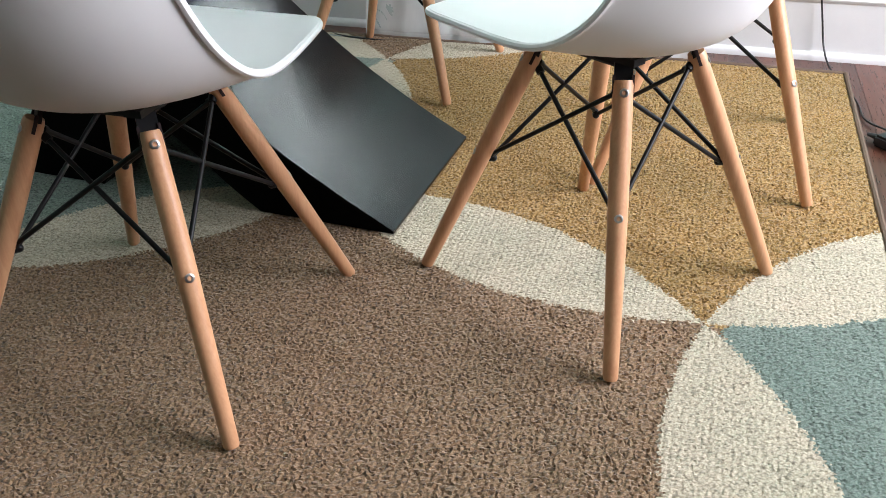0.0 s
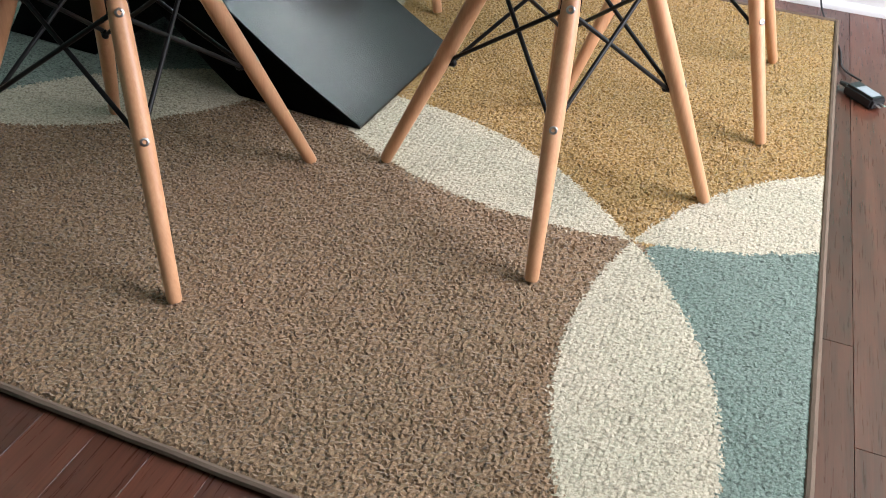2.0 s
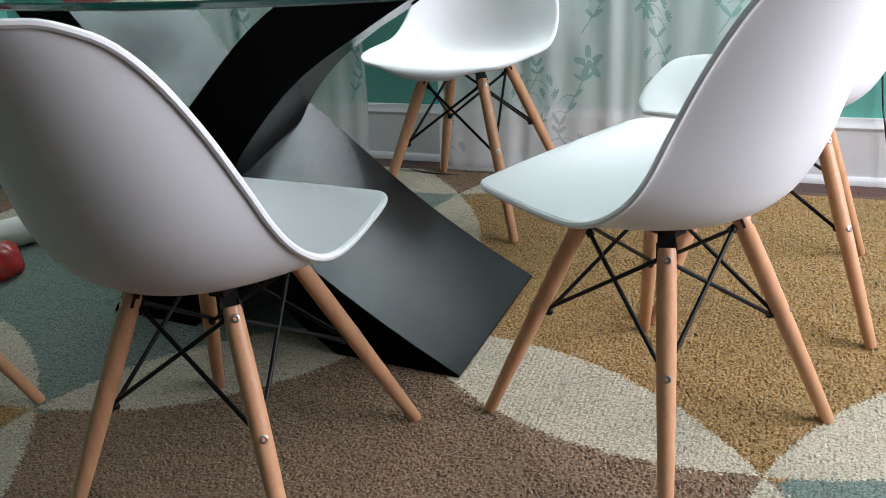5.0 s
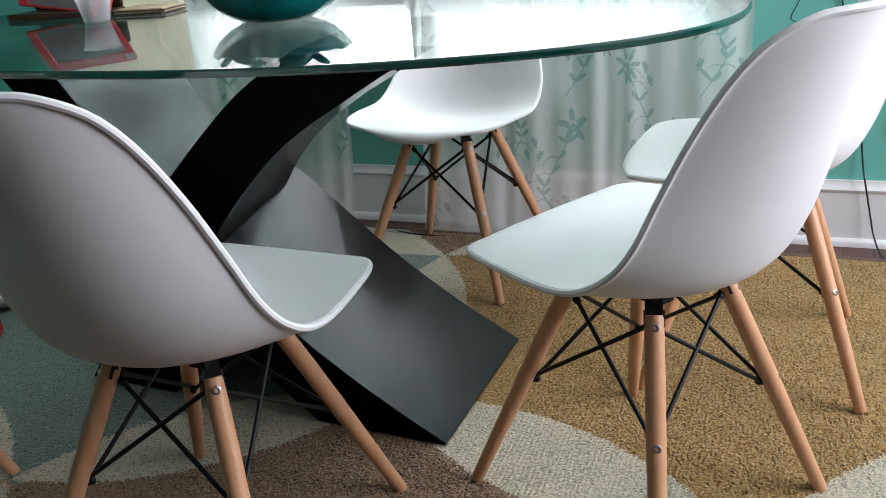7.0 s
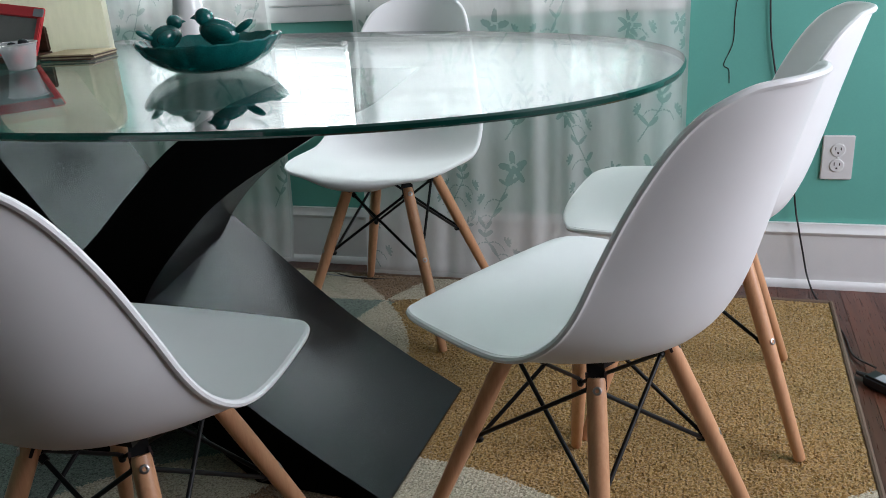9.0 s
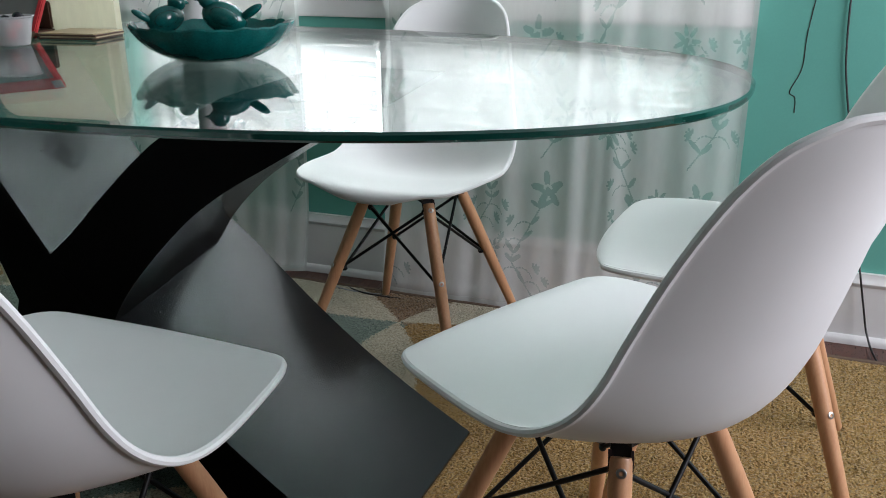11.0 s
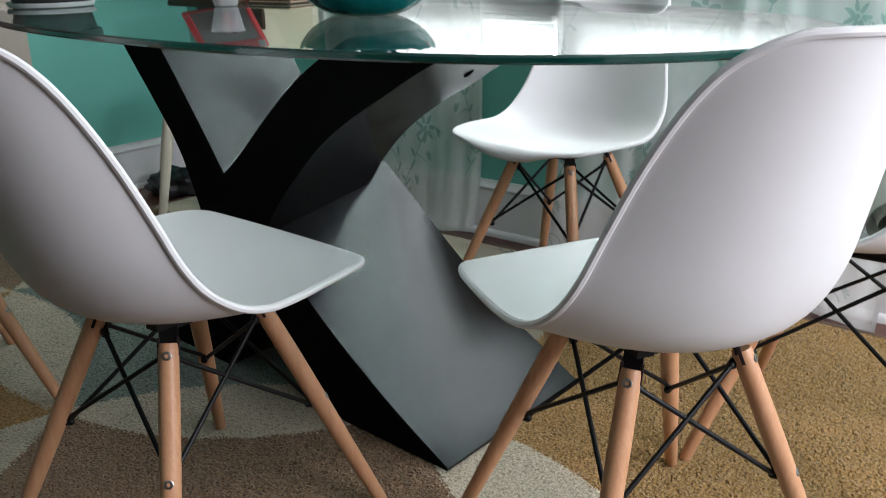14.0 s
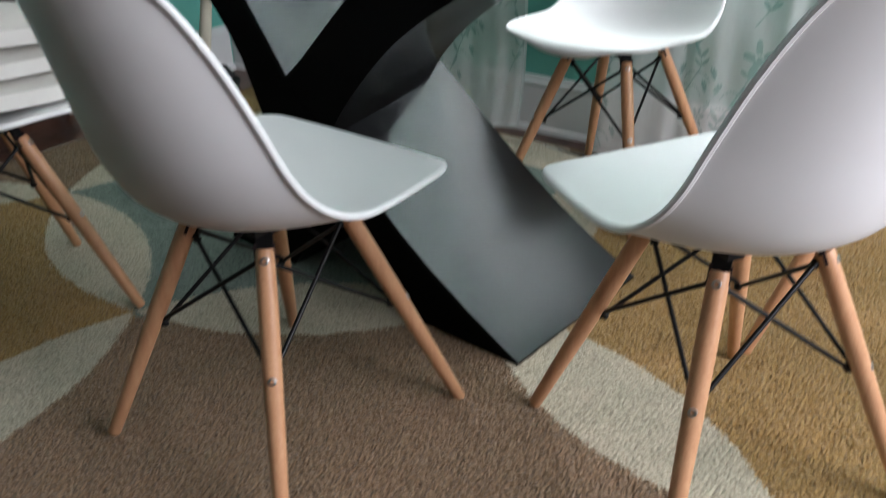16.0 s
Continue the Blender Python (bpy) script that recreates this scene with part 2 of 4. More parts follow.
def tube(bm, pts, r, n=8, closed=False):
    pts = [Vector(p) for p in pts]
    rows = []
    ref = None
    m = len(pts)
    for i, p in enumerate(pts):
        d = (pts[(i + 1) % m] - pts[i - 1]) if closed else (pts[min(i + 1, m - 1)] - pts[max(i - 1, 0)])
        d.normalize()
        if ref is None:
            ref = frame_of(d)[1]
        ref = (ref - ref.dot(d) * d).normalized()
        b = d.cross(ref)
        rows.append([bm.verts.new(p + r * (math.cos(t) * ref + math.sin(t) * b)) for t in (2 * math.pi * k / n for k in range(n))])
    for p, q in list(zip(rows, rows[1:])) + ([(rows[-1], rows[0])] if closed else []):
        for k in range(n):
            bm.faces.new((p[k], p[(k + 1) % n], q[(k + 1) % n], q[k]))
    if not closed:
        bm.faces.new(rows[0])
        bm.faces.new(rows[-1])


def box(bm, x0, x1, y0, y1, z0, z1, bevel=0.0):
    vs = [bm.verts.new((x, y, z)) for x in (x0, x1) for y in (y0, y1) for z in (z0, z1)]
    fs = [bm.faces.new([vs[i] for i in f]) for f in ((0, 1, 3, 2), (4, 6, 7, 5), (0, 4, 5, 1), (2, 3, 7, 6), (0, 2, 6, 4), (1, 5, 7, 3))]
    if bevel:
        es = {e for f in fs for e in f.edges}
        bmesh.ops.bevel(bm, geom=list(es), offset=bevel, segments=2, affect="EDGES")


def boxed(x0, x1, y0, y1, z0, z1, bevel=0.0):
    bm = bmesh.new()
    box(bm, x0, x1, y0, y1, z0, z1, bevel)
    return bm


def ball(bm, c, sx, sy, sz, m=None, u=14, v=9):
    mat = Matrix.Translation(c) @ (m or Matrix()) @ Matrix.Diagonal((sx, sy, sz, 1))
    bmesh.ops.create_uvsphere(bm, u_segments=u, v_segments=v, radius=1, matrix=mat)


def smooth_rows(keys, n):
    """A Catmull-Rom curve through rows of numbers, in n even steps."""
    k = np.array(keys, float)
    k = np.vstack([2 * k[0] - k[1], k, 2 * k[-1] - k[-2]])
    out = []
    for s in np.linspace(0, len(keys) - 1 - 1e-9, n):
        i, f = int(s), s - int(s)
        a, b, c, d = k[i:i + 4]
        out.append(0.5 * (2 * b + (c - a) * f + (2 * a - 5 * b + 4 * c - d) * f * f + (3 * b - a - 3 * c + d) * f ** 3))
    return np.array(out)


# ---- the room ----
U0, U1, V0, V1, TOP, FLOOR = -2.62, 2.0, -3.2, 2.435, 2.5, -0.012
WIN = (-1.76, -0.03, 0.82, 2.1)


def room_part(name, boxes, material, kind="structure", label="", category="", bevel=0.0):
    bm = bmesh.new()
    for b in boxes:
        box(bm, *b, bevel)
    return tagged(part(name, bm, material, None, "", False, ROOM), label, category, "", kind)


floor = room_part("floor", [(U0 - 0.12, U1 + 0.12, V0 - 0.12, V1 + 0.12, FLOOR - 0.06, FLOOR - 0.016)], SUBFLOOR, label="dark cherry hardwood strip floor", category="floor")
ceiling = room_part("ceiling", [(U0 - 0.12, U1 + 0.12, V0 - 0.12, V1 + 0.3, TOP, TOP + 0.1)], CEIL, label="plain white painted ceiling", category="ceiling")
w0, w1, w2, w3 = WIN
WB = V1 + 0.16
wall_far = room_part("wall_far", [(U0 - 0.12, w0, V1, WB, FLOOR - 0.016, TOP), (w1, U1 + 0.12, V1, WB, FLOOR - 0.016, TOP), (w0, w1, V1, WB, FLOOR - 0.016, w2), (w0, w1, V1, WB, w3, TOP)], WALL, label="teal green painted wall with a window", category="wall")
room_part("wall_side", [(U1, U1 + 0.12, V0, 0.63, FLOOR - 0.016, TOP), (U1, U1 + 0.12, 2.27, V1, FLOOR - 0.016, TOP), (U1, U1 + 0.12, 0.63, 2.27, FLOOR - 0.016, 0.7), (U1, U1 + 0.12, 0.63, 2.27, 2.2, TOP)], TAUPE, label="unseen dark taupe wall with a window", category="wall")
room_part("wall_door", [(U0 - 0.12, U0, 1.66, V1, FLOOR - 0.016, TOP), (U0 - 0.12, U0, V0, 0.8, FLOOR - 0.016, TOP), (U0 - 0.12, U0, 0.8, 1.66, 2.05, TOP)], WALL, label="teal green painted wall beside a doorway", category="wall")
# added out of view, set far back so that little light bounces off
room_part("wall_rear", [(U0 - 0.12, U1 + 0.12, V0 - 0.12, V0, FLOOR - 0.016, TOP)], TAUPE, label="plain unseen wall in dark taupe", category="wall")

# the closed brown door and its casing
door = thing("door_1", "dark brown wooden door in a beige casing", "door", ROOM, kind="structure")
part("door_leaf", boxed(U0 - 0.09, U0 - 0.05, 0.82, 1.64, FLOOR, 2.04, 0.003), DOORWOOD, door)
part("casing", boxed(U0 + 0.0005, U0 + 0.02, 1.645, 1.755, FLOOR, 2.1, 0.004), CASING, door, "beige painted door casing")
part("casing", boxed(U0 + 0.0005, U0 + 0.02, 0.70, 0.815, FLOOR, 2.1, 0.004), CASING, door)
part("casing", boxed(U0 + 0.0005, U0 + 0.02, 0.816, 1.644, 2.04, 2.13, 0.004), CASING, door)


def skirting(name, length, m):
    """A tall moulded baseboard along x, its face towards -y."""
    prof = [(0, 0), (-0.030, 0), (-0.030, 0.012), (-0.024, 0.020), (-0.017, 0.022), (-0.016, 0.150), (-0.019, 0.153), (-0.021, 0.160), (-0.017, 0.166), (-0.012, 0.172), (-0.011, 0.183), (0, 0.183)]
    bm = bmesh.new()
    ends = [[bm.verts.new((x, y, z)) for y, z in prof] for x in (0, length)]
    for i in range(len(prof) - 1):
        bm.faces.new((ends[0][i], ends[0][i + 1], ends[1][i + 1], ends[1][i]))
    bm.faces.new(ends[0])
    bm.faces.new(ends[1])
    return tagged(part(name, bm, TRIM, None, "", True, ROOM @ m), "tall white moulded baseboard along a teal wall", "baseboard", "", "structure")


skirting("baseboard_far", U1 - U0 - 0.004, pose(U0 + 0.002, V1 - 0.001, FLOOR))
skirting("baseboard_door", V1 - 1.757 - 0.035, pose(U0 + 0.001, 1.757, FLOOR, 0, 0, 90))
skirting("baseboard_side", V1 - V0 - 0.07, pose(U1 - 0.001, V1 - 0.035, FLOOR, 0, 0, -90))
skirting("baseboard_rear", U1 - U0 - 0.07, pose(U1 - 0.035, V0 + 0.001, FLOOR, 0, 0, 180))

# the window in the far wall, with its blind
win = thing("window_1", "white sash window behind a closed white blind", "window", ROOM, kind="structure")
for x0, x1, z0, z1 in ((w0 - 0.09, w0, w2 - 0.075, w3 + 0.09), (w1, w1 + 0.09, w2 - 0.075, w3 + 0.09), (w0, w1, w3, w3 + 0.09)):
    part("window_trim", boxed(x0, x1, V1 - 0.018, V1 - 0.0005, z0, z1, 0.003), TRIM, win)
part("window_sill", boxed(w0, w1, V1 - 0.012, V1 + 0.15, w2 - 0.03, w2 + 0.002, 0.004), TRIM, win)
part("window_apron", boxed(w0, w1, V1 - 0.009, V1 - 0.0005, w2 - 0.075, w2 - 0.031, 0.002), TRIM, win)
mid = (w0 + w1) / 2
for x0, x1, z0, z1 in ((w0, w0 + 0.045, w2, w3), (w1 - 0.045, w1, w2, w3), (w0 + 0.045, w1 - 0.045, w3 - 0.05, w3), (w0 + 0.045, w1 - 0.045, w2, w2 + 0.05)):
    part("window_frame", boxed(x0, x1, V1 + 0.10, V1 + 0.14, z0 + 0.003, z1, 0.003), TRIM, win)
part("mullion", boxed(mid - 0.037, mid + 0.037, V1 + 0.06, V1 + 0.14, w2 + 0.003, w3 - 0.05, 0.003), TRIM, win)
for x0, x1 in ((w0 + 0.046, mid - 0.038), (mid + 0.038, w1 - 0.046)):
    pane = part("pane", boxed(x0, x1, V1 + 0.116, V1 + 0.121, w2 + 0.051, w3 - 0.051), PANE, win)
    pane.visible_shadow = False
slat_mesh = None
half = (w1 - w0) / 4 - 0.030
for cx in ((w0 + mid) / 2 - 0.012, (w1 + mid) / 2 + 0.012):
    blind = thing("window_blind", "white slatted window blind, slats nearly shut", "blind", ROOM, "window blinds")
    part("head_rail", boxed(cx - half, cx + half, V1 + 0.03, V1 + 0.08, w3 - 0.045, w3 - 0.002, 0.004), TRIM, blind)
    part("bottom_rail", boxed(cx - half, cx + half, V1 + 0.035, V1 + 0.075, w2 + 0.008, w2 + 0.024, 0.004), TRIM, blind)
    for i in range(30):
        m = pose(cx, V1 + 0.055, w2 + 0.050 + i * 0.0402, 64, 0, 0)
        if slat_mesh is None:
            ob = part("slat", boxed(-half, half, -0.0235, 0.0235, -0.0015, 0.0015, 0.001), BLIND, blind, "", True, m)
            slat_mesh = ob.data
        else:
            ob = new("slat", slat_mesh)
            ob.parent, ob.matrix_basis = blind, m
    for dx in (-0.25, 0.25):
        bm = bmesh.new()
        rod(bm, (cx + dx, V1 + 0.028, w2 + 0.01), (cx + dx, V1 + 0.028, w3 - 0.04), 0.0011, n=6)
        part("ladder_cord", bm, TRIM, blind, "thin white cord")

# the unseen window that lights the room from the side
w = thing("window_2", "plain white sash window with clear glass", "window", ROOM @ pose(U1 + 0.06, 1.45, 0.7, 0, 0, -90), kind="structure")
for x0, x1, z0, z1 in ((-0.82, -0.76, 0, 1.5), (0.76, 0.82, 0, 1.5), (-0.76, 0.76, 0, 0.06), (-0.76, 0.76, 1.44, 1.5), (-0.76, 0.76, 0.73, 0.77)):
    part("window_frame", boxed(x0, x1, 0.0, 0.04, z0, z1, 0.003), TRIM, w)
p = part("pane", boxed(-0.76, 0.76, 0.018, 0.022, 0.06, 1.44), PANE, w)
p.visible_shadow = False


# ---- the rug ----
N1, N2, N3 = np.array((0.425, 1.066)), np.array((-0.160, 2.256)), np.array((-0.893, 1.238))
MID = (N1 + N2 + N3) / 3
A1, A2 = N2 - N1, N3 - N1


def rug_zones(x, y):
    """Which of the four yarns a spot has: cells in a three-colour honeycomb, leaf shapes between them."""
    cell0 = 2 * MID - N2
    best, zone = np.full(x.shape, 1e9), np.zeros(x.shape, int)
    for i in range(-3, 4):
        for j in range(-3, 4):
            c = cell0 + i * A1 + j * A2
            d = (x - c[0]) ** 2 + (y - c[1]) ** 2
            near = d < best
            best[near] = d[near]
            zone[near] = (i + 2 * j) % 3
    for i in range(-3, 4):
        for j in range(-3, 4):
            b = MID + i * A1 + j * A2
            for nd, wide in ((N1, 0.113), (N2, 0.109), (N3, 0.106)):
                q = nd + i * A1 + j * A2
                e = q - b
                ln = np.hypot(*e)
                e = e / ln
                t = ((x - b[0]) * e[0] + (y - b[1]) * e[1]) / ln
                d = np.abs((x - b[0]) * -e[1] + (y - b[1]) * e[0])
                zone[(t > 0) & (t < 1) & (d < wide * 4 * t * (1 - t))] = 3
    return zone


def build_rug():
    rng = np.random.default_rng(5)
    inv = RUGM.inverted()
    far_right = inv @ Vector((1.028, 2.108, 0))
    near = inv @ Vector((-0.2, 0.563, 0))
    a0, a1, b0, b1 = far_right.x - 2.74, far_right.x, near.y, far_right.y
    step = 0.0031
    na, nb = int((a1 - a0) / step), int((b1 - b0) / step)
    ga, gb = np.meshgrid(np.linspace(a0, a1, na), np.linspace(b0, b1, nb))
    ja, jb = ga + rng.uniform(-0.0014, 0.0014, ga.shape), gb + rng.uniform(-0.0014, 0.0014, ga.shape)
    edge = np.minimum.reduce([ga - a0, a1 - ga, gb - b0, b1 - gb])
    # tall, open tufts in the brown and gold; tighter, flatter ones in the cream and teal
    kinds = rug_zones(RUGM[0][0] * ga - RUGM[1][0] * gb, RUGM[1][0] * ga + RUGM[0][0] * gb)
    high = np.where((kinds == 1) | (kinds == 3), 0.0021, 0.0046)
    z = -0.0004 - high * (1 - rng.uniform(0, 1, ga.shape) ** 0.6) - 0.0007 * (0.5 - 0.5 * np.cos(ga * 2 * math.pi / 0.0093)) ** 4 + 0.0008 * np.sin(ga * 31 + 3 * np.sin(gb * 17)) * np.sin(gb * 27)
    z -= 0.006 * np.clip(1 - edge / 0.012, 0, 1)
    ja[edge < 1e-6], jb[edge < 1e-6] = ga[edge < 1e-6], gb[edge < 1e-6]
    verts = np.stack([ja, jb, z], -1).reshape(-1, 3)
    idx = np.arange(na * nb).reshape(nb, na)
    faces = np.stack([idx[:-1, :-1], idx[:-1, 1:], idx[1:, 1:], idx[1:, :-1]], -1).reshape(-1, 4)
    c, s = RUGM[0][0], RUGM[1][0]
    fa, fb = verts[faces, 0].mean(1), verts[faces, 1].mean(1)
    fa, fb = fa + rng.normal(0, 0.003, fa.shape), fb + rng.normal(0, 0.003, fb.shape)
    zone = rug_zones(c * fa - s * fb, s * fa + c * fb)
    rug = thing("rug", "cut-pile rug with brown, gold, teal and cream leaf pattern", "rug", RUGM)
    me = bpy.data.meshes.new("woven_top")
    me.from_pydata(verts.tolist(), [], faces.tolist())
    for m in PILE:
        me.materials.append(m)
    me.polygons.foreach_set("material_index", zone.astype(np.int32))
    ob = new("woven_top", me)
    ob.parent = rug
    tagged(ob, kind="stuff")
    part("backing", boxed(a0 + 0.001, a1 - 0.001, b0 + 0.001, b1 - 0.001, FLOOR, -0.0085), BINDING, rug)
    for p, q in (((a0, b0), (a1, b0)), ((a1, b0), (a1, b1)), ((a1, b1), (a0, b1)), ((a0, b1), (a0, b0))):
        bm = bmesh.new()
        pts = [(p[0] + (q[0] - p[0]) * k / 60, p[1] + (q[1] - p[1]) * k / 60, -0.0055 + 0.0008 * math.sin(k * 2.3)) for k in range(61)]
        tube(bm, pts, 0.0062, 8)
        part("binding", bm, BINDING, rug, "brown stitched edge binding")


build_rug()


# ---- the shell chairs ----
SHELL_KEYS = [  # centre y, z; half width; rim y, z
    (0.229, 0.409, 0.064, 0.224, 0.413), (0.236, 0.418, 0.108, 0.222, 0.426), (0.233, 0.430, 0.150, 0.214, 0.439), (0.214, 0.441, 0.185, 0.197, 0.448), (0.173, 0.446, 0.207, 0.162, 0.453),
    (0.105, 0.440, 0.218, 0.101, 0.455), (0.020, 0.427, 0.223, 0.030, 0.454), (-0.060, 0.420, 0.222, -0.018, 0.457), (-0.125, 0.428, 0.219, -0.060, 0.473),
    (-0.175, 0.458, 0.213, -0.096, 0.503), (-0.207, 0.515, 0.203, -0.119, 0.542), (-0.230, 0.590, 0.188, -0.138, 0.599), (-0.250, 0.670, 0.170, -0.165, 0.672),
    (-0.268, 0.738, 0.150, -0.196, 0.738), (-0.280, 0.780, 0.130, -0.224, 0.780), (-0.287, 0.803, 0.102, -0.250, 0.802), (-0.291, 0.815, 0.064, -0.274, 0.813)]


SHELL_PITCH = radians(1.4)


def shell_mesh():
    rows, cols = 62, 33
    keys = smooth_rows(SHELL_KEYS, rows)
    inner = np.zeros((rows, cols, 3))
    v = np.linspace(-1, 1, cols)
    v = np.sign(v) * np.abs(v) ** 0.85
    for i, (y, z, hw, ry, rz) in enumerate(keys):
        h = np.abs(v) ** 2.1
        inner[i, :, 0], inner[i, :, 1], inner[i, :, 2] = hw * v, y + (ry - y) * h, z + (rz - z) * h
    du, dv = np.gradient(inner, axis=0), np.gradient(inner, axis=1)
    nrm = np.cross(du, dv)
    nrm /= np.linalg.norm(nrm, axis=2)[:, :, None]
    if nrm[rows // 3, cols // 2, 2] < 0:
        nrm = -nrm
    outer = inner - nrm * 0.006
    # the whole shell sits pitched back a little, about its front lip
    c, w = math.cos(SHELL_PITCH), math.sin(SHELL_PITCH)
    for g in (inner, outer, nrm):
        y0, z0 = (0, 0) if g is nrm else (0.2, 0.44)
        y, z = g[:, :, 1] - y0, g[:, :, 2] - z0
        g[:, :, 1], g[:, :, 2] = y0 + c * y - w * z, z0 + w * y + c * z
    bm = bmesh.new()
    gi = [[bm.verts.new(p) for p in r] for r in inner]
    go = [[bm.verts.new(p) for p in r] for r in outer]
    for g in (gi, go):
        for i in range(rows - 1):
            for j in range(cols - 1):
                bm.faces.new((g[i][j], g[i][j + 1], g[i + 1][j + 1], g[i + 1][j]))
    loop = [(0, j) for j in range(cols)] + [(i, cols - 1) for i in range(1, rows)] + [(rows - 1, j) for j in range(cols - 2, -1, -1)] + [(i, 0) for i in range(rows - 2, 0, -1)]
    for (a, b), (c, d) in zip(loop, loop[1:] + loop[:1]):
        bm.faces.new((gi[a][b], gi[c][d], go[c][d], go[a][b]))
    rim = [tuple(inner[i, j] - nrm[i, j] * 0.0054) for i, j in loop]
    return bm, rim


def build_chair(m, label, spread=0.2852, bent=()):
    """spread: how far a foot stands from the middle; bent: a leg's number and how far its foot is pushed aside."""
    def leg_axis(q, z):
        r = spread - (spread - 0.1125) * z / 0.385
        t = radians(45 + 90 * q)
        p = Vector((r * math.cos(t), r * math.sin(t), z))
        if bent and bent[0] == q:
            p += Vector((bent[1], bent[2], 0)) * (1 - z / 0.385)
        return p

    chair = thing("chair", label, "chair", m, "white shell chairs round the table")
    bm, rim = shell_mesh()
    shell = part("seat_shell", bm, SHELL, chair, "moulded white plastic seat and back")
    bm = bmesh.new()
    tube(bm, rim, 0.0052, 8, True)
    part("rim", bm, SHELL, shell)
    for q in range(4):
        out = Vector((math.cos(radians(45 + 90 * q)), math.sin(radians(45 + 90 * q)), 0))
        side = Vector((-out.y, out.x, 0))
        foot, top = leg_axis(q, 0.0), leg_axis(q, 0.385)
        d = (top - foot).normalized()
        up = out * d.z - Vector((0, 0, 1)) * d.dot(out)
        bm = bmesh.new()
        rings = [(foot, d, 0.0092), (foot + d * 0.004, d, 0.0108)]
        ln = (top - foot).length
        for f, r in ((0.3, 0.0127), (0.55, 0.0142), (0.75, 0.0146), (0.92, 0.0140), (0.970, 0.0136), (0.983, 0.0122)):
            rings.append((foot + d * ln * f, d, r))
        lathe(bm, rings, 20)
        leg = part("leg", bm, BEECH, chair, "turned beech leg")
        for z in (0.363, 0.2098):
            c = leg_axis(q, z) + up * 0.0120
            bm = bmesh.new()
            lathe(bm, [(c, up, 0.0062), (c + up * 0.0022, up, 0.0062), (c + up * 0.0028, up, 0.0054), (c + up * 0.0028, up, 0.0030), (c + up * 0.001, up, 0.0026)], 16)
            part("bolt", bm, STEEL, leg, "steel socket-head bolt")
            bm = bmesh.new()
            lathe(bm, [(c + up * 0.0008, up, 0.0026), (c + up * 0.0012, up, 0.0026)], 6)
            part("hex_socket", bm, SLOT, leg, "dark hexagon socket", False)
        # the slot cut into the leg's head, and the plate that sits in it
        for sgn in (1, -1):
            bm = bmesh.new()
            c = leg_axis(q, 0.374) + side * sgn * 0.0139
            vs = [bm.verts.new(c + up * a * 0.0022 + d * b * 0.0125 + side * sgn * e) for a in (-1, 1) for b in (-1, 1) for e in (-0.003, 0.0007)]
            for f in ((0, 1, 3, 2), (4, 6, 7, 5), (0, 4, 5, 1), (2, 3, 7, 6), (0, 2, 6, 4), (1, 5, 7, 3)):
                bm.faces.new([vs[i] for i in f])
            part("slot", bm, SLOT, leg, "dark saw slot", False)
        bm = bmesh.new()
        base = leg_axis(q, 0.384)
        vs = [bm.verts.new(base + side * a * 0.0125 + up * b * 0.003 + e) for a in (-1, 1) for b in (-1, 1) for e in (Vector((0, 0, -0.010)), d * 0.030)]
        for f in ((0, 1, 3, 2), (4, 6, 7, 5), (0, 4, 5, 1), (2, 3, 7, 6), (0, 2, 6, 4), (1, 5, 7, 3)):
            bm.faces.new([vs[i] for i in f])
        part("bracket", bm, IRON, chair, "black steel bracket", False)
    for q in range(4):
        for s in (1, -1):
            o = (q + s) % 4
            lo, hi = leg_axis(q, 0.206), leg_axis(o, 0.360)
            lo, hi = lo - Vector((lo.x, lo.y, 0)).normalized() * 0.014, hi - Vector((hi.x, hi.y, 0)).normalized() * 0.012
            way = (hi - lo).normalized()
            a, b = lo + way * 0.003, hi - way * 0.006
            lift = Vector((0, 0, 0.0035 * s))
            bm = bmesh.new()
            rod(bm, a + lift, b + lift, 0.0036, n=10)
            ball(bm, a + lift, 0.0058, 0.0058, 0.0058, u=10, v=7)
            rod(bm, b + lift - way * 0.008, b + lift + way * 0.002, 0.0062, n=10)
            part("strut", bm, IRON, chair, "thin black steel cross strut")
        nub = leg_axis(q, 0.204)
        cen = Vector((-nub.x, -nub.y, 0)).normalized()
        bm = bmesh.new()
        rod(bm, nub + cen * 0.008, nub + cen * 0.020, 0.0062, 0.0058, 10)
        ball(bm, nub + cen * 0.020, 0.0062, 0.0062, 0.0062, u=10, v=7)
        part("nut", bm, IRON, chair, "black cap nut")
    bm = bmesh.new()
    for q in range(4):
        a, b = leg_axis(q, 0.402), leg_axis((q + 1) % 4, 0.402)
        a.z = b.z = 0.402
        rod(bm, a * 0.98, b * 0.98, 0.0048, n=8)
    for sx in (-1, 1):
        box(bm, sx * 0.075 - 0.012, sx * 0.075 + 0.012, -0.10, 0.10, 0.402, 0.412)
    part("seat_mount", bm, IRON, chair, "black steel mounting frame")
    return chair


def chair_pose(x, y, fx, fy):
    return pose(x, y, 0, 0, 0, math.degrees(math.atan2(fy, fx)) - 90)


def leaning(x, y, yaw, rx, ry, z=0.0):
    """A chair's stand on the soft pile, tipped by a few thousandths."""
    return Matrix.Translation((x, y, z)) @ Matrix.Rotation(ry, 4, "Y") @ Matrix.Rotation(rx, 4, "X") @ Matrix.Rotation(radians(yaw), 4, "Z")


def turn_shell(chair, degrees, forward=0.0):
    for ob in chair.children:
        if ob.name.startswith("seat_shell"):
            ob.matrix_basis = pose(0, forward, 0, 0, 0, degrees)


